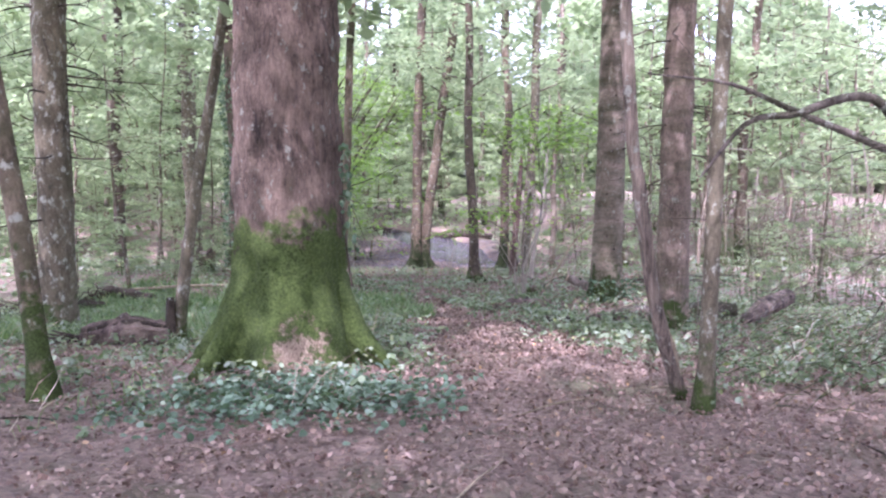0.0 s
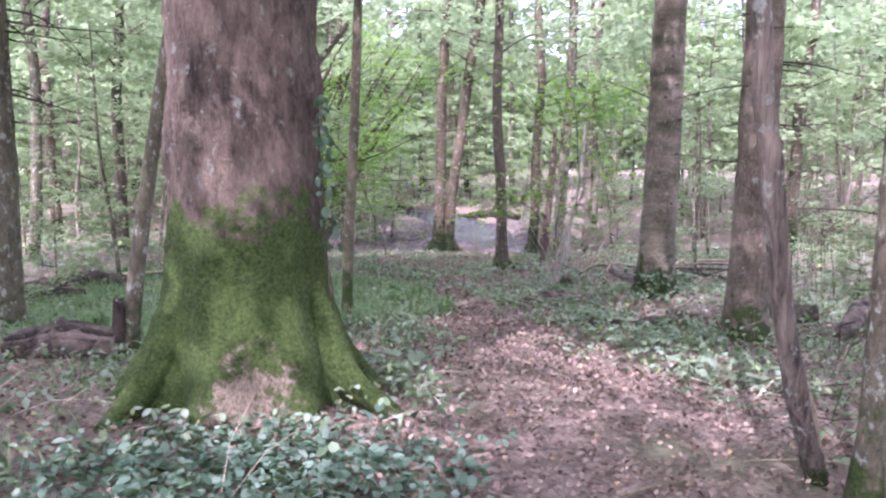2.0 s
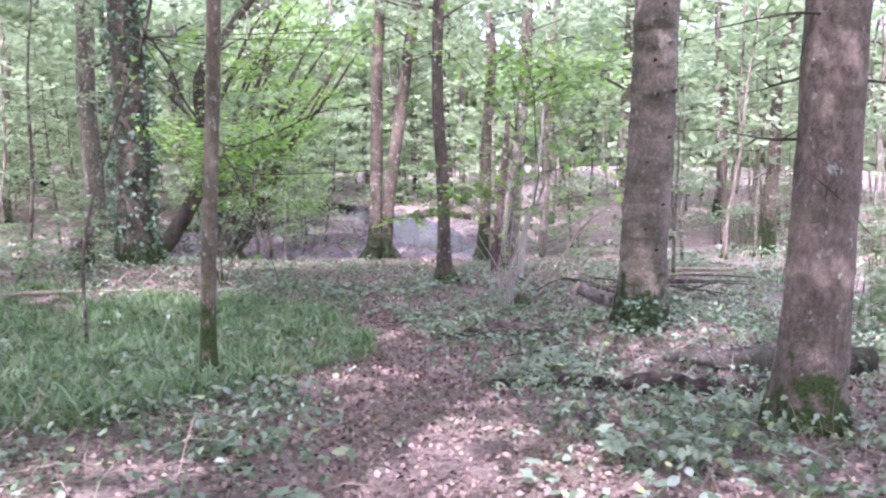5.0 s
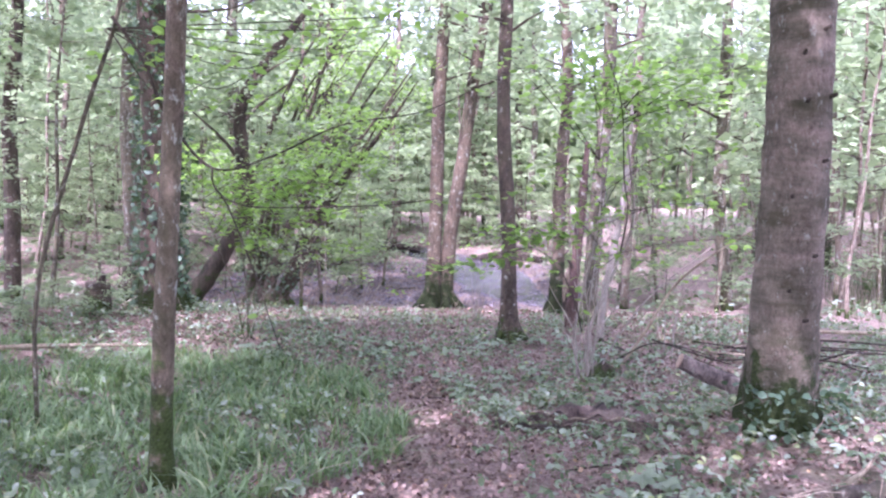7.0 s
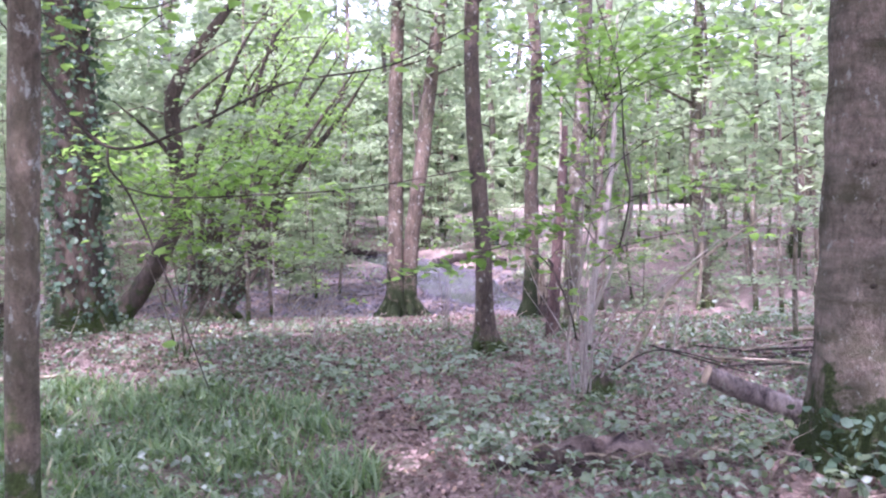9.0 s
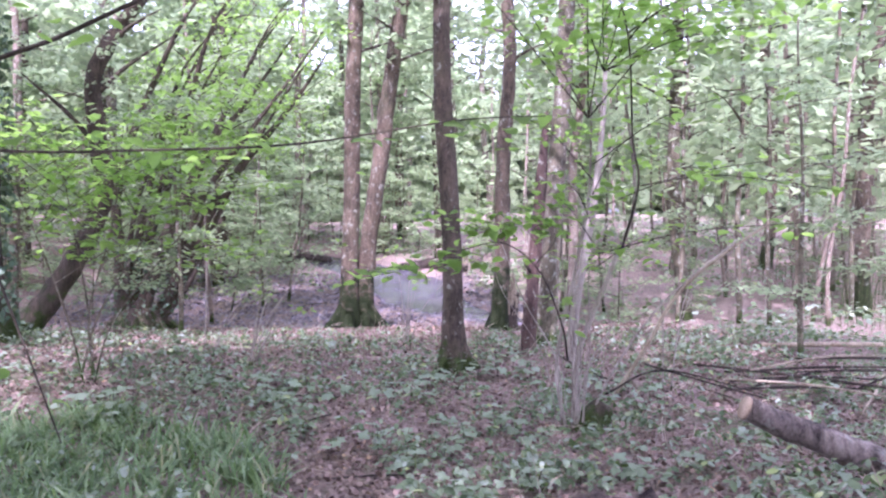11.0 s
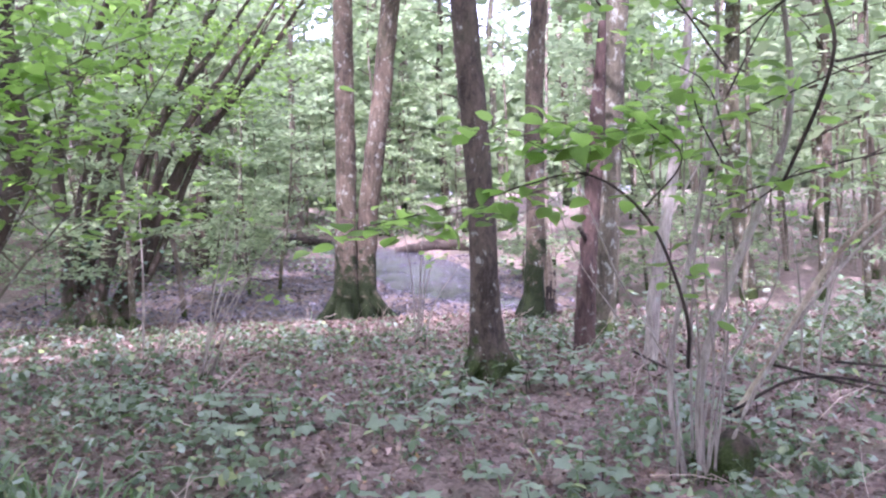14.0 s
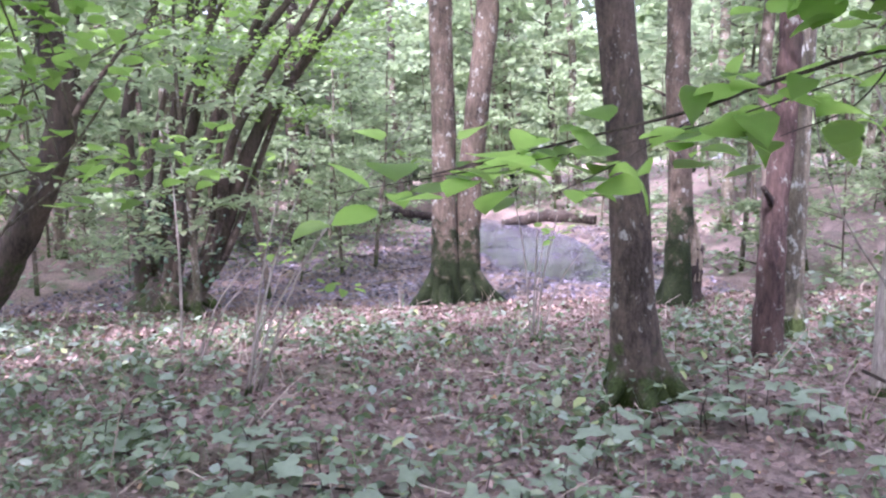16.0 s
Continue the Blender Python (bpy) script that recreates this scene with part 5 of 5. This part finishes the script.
# ---- plants and litter on the ground ----
def trail_share(x, y):
    c = np.interp(y, [-5, 0, 4, 8, 11, 14, 17, 19], [-0.8, -0.6, 0.1, 0.55, 0.45, 0.35, 0.12, 0.0])
    w = np.interp(y, [-5, 4, 6.2, 8, 12, 15, 17.5, 19, 20], [2.8, 2.6, 1.9, 0.95, 0.85, 0.6, 0.4, 0.25, 0.02])
    return np.abs(x - c) / w


def clumpy(x, y):
    return np.sin(1.7 * x + 1.1 * np.sin(1.3 * y)) * np.sin(1.5 * y + 0.9 * np.sin(1.1 * x)) + 0.6 * np.sin(3.9 * x + 2.0) * np.sin(4.3 * y + 0.5)


def in_grass(x, y):
    right = np.interp(y, [10.4, 12, 13.5, 15.3, 16.7, 19.3, 20], [-2.6, -1.75, -0.95, 0.05, 0.0, -0.9, -2.5])
    return (y > 10.6) & (y < 19.8) & (x < right) & (x > -7)


g = np.random.default_rng(88)
n = 270000
x, y = g.uniform(-7, 7, n), 1.5 + 27.5 * g.uniform(0, 1, n) ** 1.15
keep = (np.abs(x) < 0.9 + 0.45 * y) & (~in_grass(x, y) | (g.uniform(size=n) < 0.35)) & ((trail_share(x, y) < 1.1) | (g.uniform(size=n) < 0.65))
x, y = x[keep], y[keep]
litter = new("fallen_leaves", quads_mesh("fallen_leaves", *leaves(np.c_[x, y, land(x, y) + g.uniform(0.008, 0.03, len(x))], g.uniform(0.016, 0.05, len(x)) * np.interp(y, [8, 16], [1.0, 1.4]), g, 0.5, CHIP * (1, 1.25, 3), CHIP_QUADS), LEAF_DRY))
tagged(litter, "dry pinkish-brown fallen leaves covering the trail", "leaf litter", kind="stuff")

n = 24000
x, y = g.uniform(-7.5, 4.8, n), g.uniform(27.9, 41, n)
wet = new("sodden_leaves", quads_mesh("sodden_leaves", *leaves(np.c_[x, y, land(x, y) + g.uniform(0.01, 0.05, n)], g.uniform(0.06, 0.13, n), g, 0.3, CHIP, CHIP_QUADS), LEAF_WET))
tagged(wet, "dark sodden leaves and mud along the stream bed", "leaf litter", kind="stuff")

n = 80000
x, y = g.uniform(-8.5, 9, n), g.uniform(3.2, 27.3, n)
want = np.clip(0.5 + 0.55 * clumpy(x, y) + 0.25 * clumpy(2.7 * x + 1, 2.7 * y), np.where(y > 15, 0.25, 0.12), 1.0) * np.interp(y, [7, 12, 15, 17, 24, 26.3], [1.0, 1.0, 0.8, 0.72, 0.6, 0.1])
keep = (trail_share(x, y) > 1.0 + 0.25 * g.normal(size=n)) & (g.uniform(size=n) < want) & (~in_grass(x, y) | (g.uniform(size=n) < 0.6)) & (np.hypot(x + 1.67, y - 7.88) > 0.7) & (np.abs(x) < 2.5 + 0.45 * y) & (y > 6.4 + 0.5 * np.sin(3 * x))
x, y = x[keep], y[keep]
tall = np.interp(y, [24, 27], [1.0, 0.4]) * (0.03 + 0.24 * g.uniform(0, 1, len(x)) ** 1.6) * (0.6 + 0.5 * np.clip(clumpy(x, y), 0, 1))
lean = g.normal(0, 0.5, (len(x), 2)) * tall[:, None]
top = np.c_[x + lean[:, 0], y + lean[:, 1], land(x, y) + tall]
yaw = g.uniform(0, 6.28, len(x))
size = g.uniform(0.028, 0.078, len(x)) * np.where(clumpy(x + 3, y) > 0.4, 1.3, 1.0) * np.interp(y, [12, 17], [0.95, 1.1])
pieces = [leaves(top, size * f, g, 0.4, LEAF * (1, 1.15, 1), yaw=yaw + s, droop=0.3) for s, f in ((0.0, 1.1), (1.7, 0.9), (-1.7, 0.9))]
foot, w = np.c_[x, y, land(x, y)], 0.0015
sv = np.stack([foot + (w, 0, -0.01), top + (w, 0, 0), top - (w, 0, 0), foot - (w, 0, 0.01)], 1).reshape(-1, 3)
pieces.append((sv, np.arange(len(sv)).reshape(-1, 4)))
bramble = new("bramble", quads_mesh("bramble", *joined(pieces), LEAF_BRAMBLE))
tagged(bramble, "low bluish-green bramble leaves over the ground", "ground cover", kind="stuff")

n = 30000
x, y = g.uniform(-26, 28, n), g.uniform(27.5, 62, n)
keep = (stream_share(x, y) > 1.3) & ~((x > -7.5) & (x < 4.2) & (y < 34.5 + 0.9 * (x > -2.5) * (x + 2.5))) & (clumpy(0.4 * x, 0.4 * y) + 0.5 * clumpy(x, y) > np.where(x > 4, -0.1, -0.5))
x, y = x[keep], y[keep]
under = new("undergrowth", quads_mesh("undergrowth", *leaves(np.c_[x, y, land(x, y) + g.uniform(0.03, 0.4, len(x))], g.uniform(0.1, 0.22, len(x)), g, 0.35, CHIP * (1, 1.3, 1), CHIP_QUADS), LEAF_BRAMBLE))
for side in (-1, 1):
    n = 7000
    x, y = side * g.uniform(8, 24, n), g.uniform(9, 28.5, n)
    keep = clumpy(0.5 * x, 0.5 * y) + 0.5 * clumpy(x, y) > -0.6
    x, y = x[keep], y[keep]
    edge_plants = new("undergrowth", quads_mesh("undergrowth", *leaves(np.c_[x, y, land(x, y) + g.uniform(0.03, 0.4, len(x))], g.uniform(0.09, 0.2, len(x)), g, 0.35, CHIP * (1, 1.3, 1), CHIP_QUADS), LEAF_BRAMBLE))
    tagged(edge_plants, "low green undergrowth away from the trail", "ground cover", kind="stuff")
tagged(under, "low green undergrowth beneath the far trees", "ground cover", kind="stuff")

n = 9000
k = g.integers(0, len(STREAM_LINE), n)
x, y = STREAM_LINE[k, 0] + g.normal(0, 0.6, n) * STREAM_HALF[k], STREAM_LINE[k, 1] + g.normal(0, 0.4, n)
keep = clumpy(1.1 * x, 0.9 * y) + 0.4 * clumpy(3 * x, 3 * y) > 0.25
x, y = x[keep], y[keep]
level = np.maximum(base_land(x, y) - 0.075, land(x, y) + 0.01)
mats = new("floating_leaves", quads_mesh("floating_leaves", *leaves(np.c_[x, y, level], g.uniform(0.05, 0.11, len(x)), g, 0.12, CHIP, CHIP_QUADS), LEAF_WET))
tagged(mats, "brown leaves floating in mats on the stream", "leaf litter", kind="stuff")

# ivy on the ground before the great trunk
n = 2500
x, y = g.normal(-1.45, 0.66, n), g.normal(6.55, 0.36, n)
keep = (trail_share(x, y) > 0.35) & (np.hypot(x + 1.67, y - 7.88) > 0.75)
x, y = x[keep], y[keep]
mat_ivy = new("ivy_patch", quads_mesh("ivy_patch", *leaves(np.c_[x, y, land(x, y) + g.uniform(0.015, 0.11, len(x))], g.uniform(0.03, 0.07, len(x)), g, 0.45, WIDE), LEAF_LOW))
tagged(mat_ivy, "patch of dark green ivy at the great trunk's foot", "ground cover", kind="stuff")


def blades(x, y, tall, wide, gen):
    n = len(x)
    a = gen.uniform(0, 6.28, n)
    d = np.c_[np.cos(a), np.sin(a), np.zeros(n)]
    s = np.c_[-np.sin(a), np.cos(a), np.zeros(n)]
    foot = np.c_[x, y, land(x, y) - 0.01]
    rows = []
    bendy = gen.uniform(0.3, 1.3, n)
    for f, w in ((0, 0.6), (0.35, 1.0), (0.7, 0.8), (1.0, 0.08)):
        c = foot + d * (bendy * tall * f * f)[:, None] + np.array([0, 0, 1]) * (tall * f * (1 - 0.35 * bendy * f))[:, None]
        rows += [c - s * (wide * w)[:, None], c + s * (wide * w)[:, None]]
    v = np.stack(rows, 1).reshape(-1, 3)
    q = np.array([(0, 1, 3, 2), (2, 3, 5, 4), (4, 5, 7, 6)])
    return v, (q[None] + (np.arange(n) * 8)[:, None, None]).reshape(-1, 4)


n = 60000
x, y = g.uniform(-7, 0.3, n), g.uniform(10.4, 20, n)
keep = in_grass(x, y) & (g.uniform(size=n) < 0.42 + 0.5 * clumpy(2.3 * x, 2.3 * y) + 0.2 * clumpy(0.9 * x, 0.9 * y)) & (np.hypot(x + 1.62, y - 13.9) > 0.28)
x, y = x[keep], y[keep]
grass = new("long_grass", quads_mesh("long_grass", *blades(x, y, g.uniform(0.12, 0.34, len(x)), g.uniform(0.007, 0.014, len(x)), g), GRASS))
tagged(grass, "long soft green woodland grass beside the trail", "grass", kind="stuff")
n = 9000
x, y = g.uniform(-7, 9, n), g.uniform(4, 27, n)
keep = (trail_share(x, y) > 1.1) & (clumpy(x + 5, y) > 0.35)
x, y = x[keep], y[keep]
tufts = new("grass_tufts", quads_mesh("grass_tufts", *blades(x, y, g.uniform(0.1, 0.3, len(x)), g.uniform(0.003, 0.006, len(x)), g), GRASS))
tagged(tufts, "scattered thin tufts of grass among the brambles", "grass", kind="stuff")
n = 2600
x, y = g.uniform(-6, 6.5, n), g.uniform(6, 27, n)
keep = (trail_share(x, y) > 0.9) & (~in_grass(x, y) | (g.uniform(size=n) < 0.3)) & (np.hypot(x + 1.67, y - 7.88) > 0.8)
x, y = x[keep], y[keep]
n = len(x)
a, long, rise = g.uniform(0, 6.28, n), g.uniform(0.12, 0.5, n), np.where(g.uniform(size=n) < 0.3, g.uniform(0.15, 0.45, n), g.uniform(0.02, 0.1, n))
low = np.c_[x, y, land(x, y) + 0.02]
high = np.c_[x + np.cos(a) * long, y + np.sin(a) * long, land(x + np.cos(a) * long, y + np.sin(a) * long) + rise]
midway = (low + high) / 2 + np.c_[g.normal(0, 0.03, (n, 2)), g.uniform(0.01, 0.06, n)]
w = np.c_[-np.sin(a), np.cos(a), np.zeros(n)] * g.uniform(0.0018, 0.0042, n)[:, None] + (0, 0, 0.0022)
v = np.stack([low - w, low + w, midway - w, midway + w, high - w * 0.4, high + w * 0.4], 1).reshape(-1, 3)
stalks = new("dry_stalks", quads_mesh("dry_stalks", v, (np.array([(0, 1, 3, 2), (2, 3, 5, 4)])[None] + (np.arange(n) * 6)[:, None, None]).reshape(-1, 4), STRAW))
tagged(stalks, "thin straw-coloured dead stalks among the low plants", "dead stalks", kind="stuff")
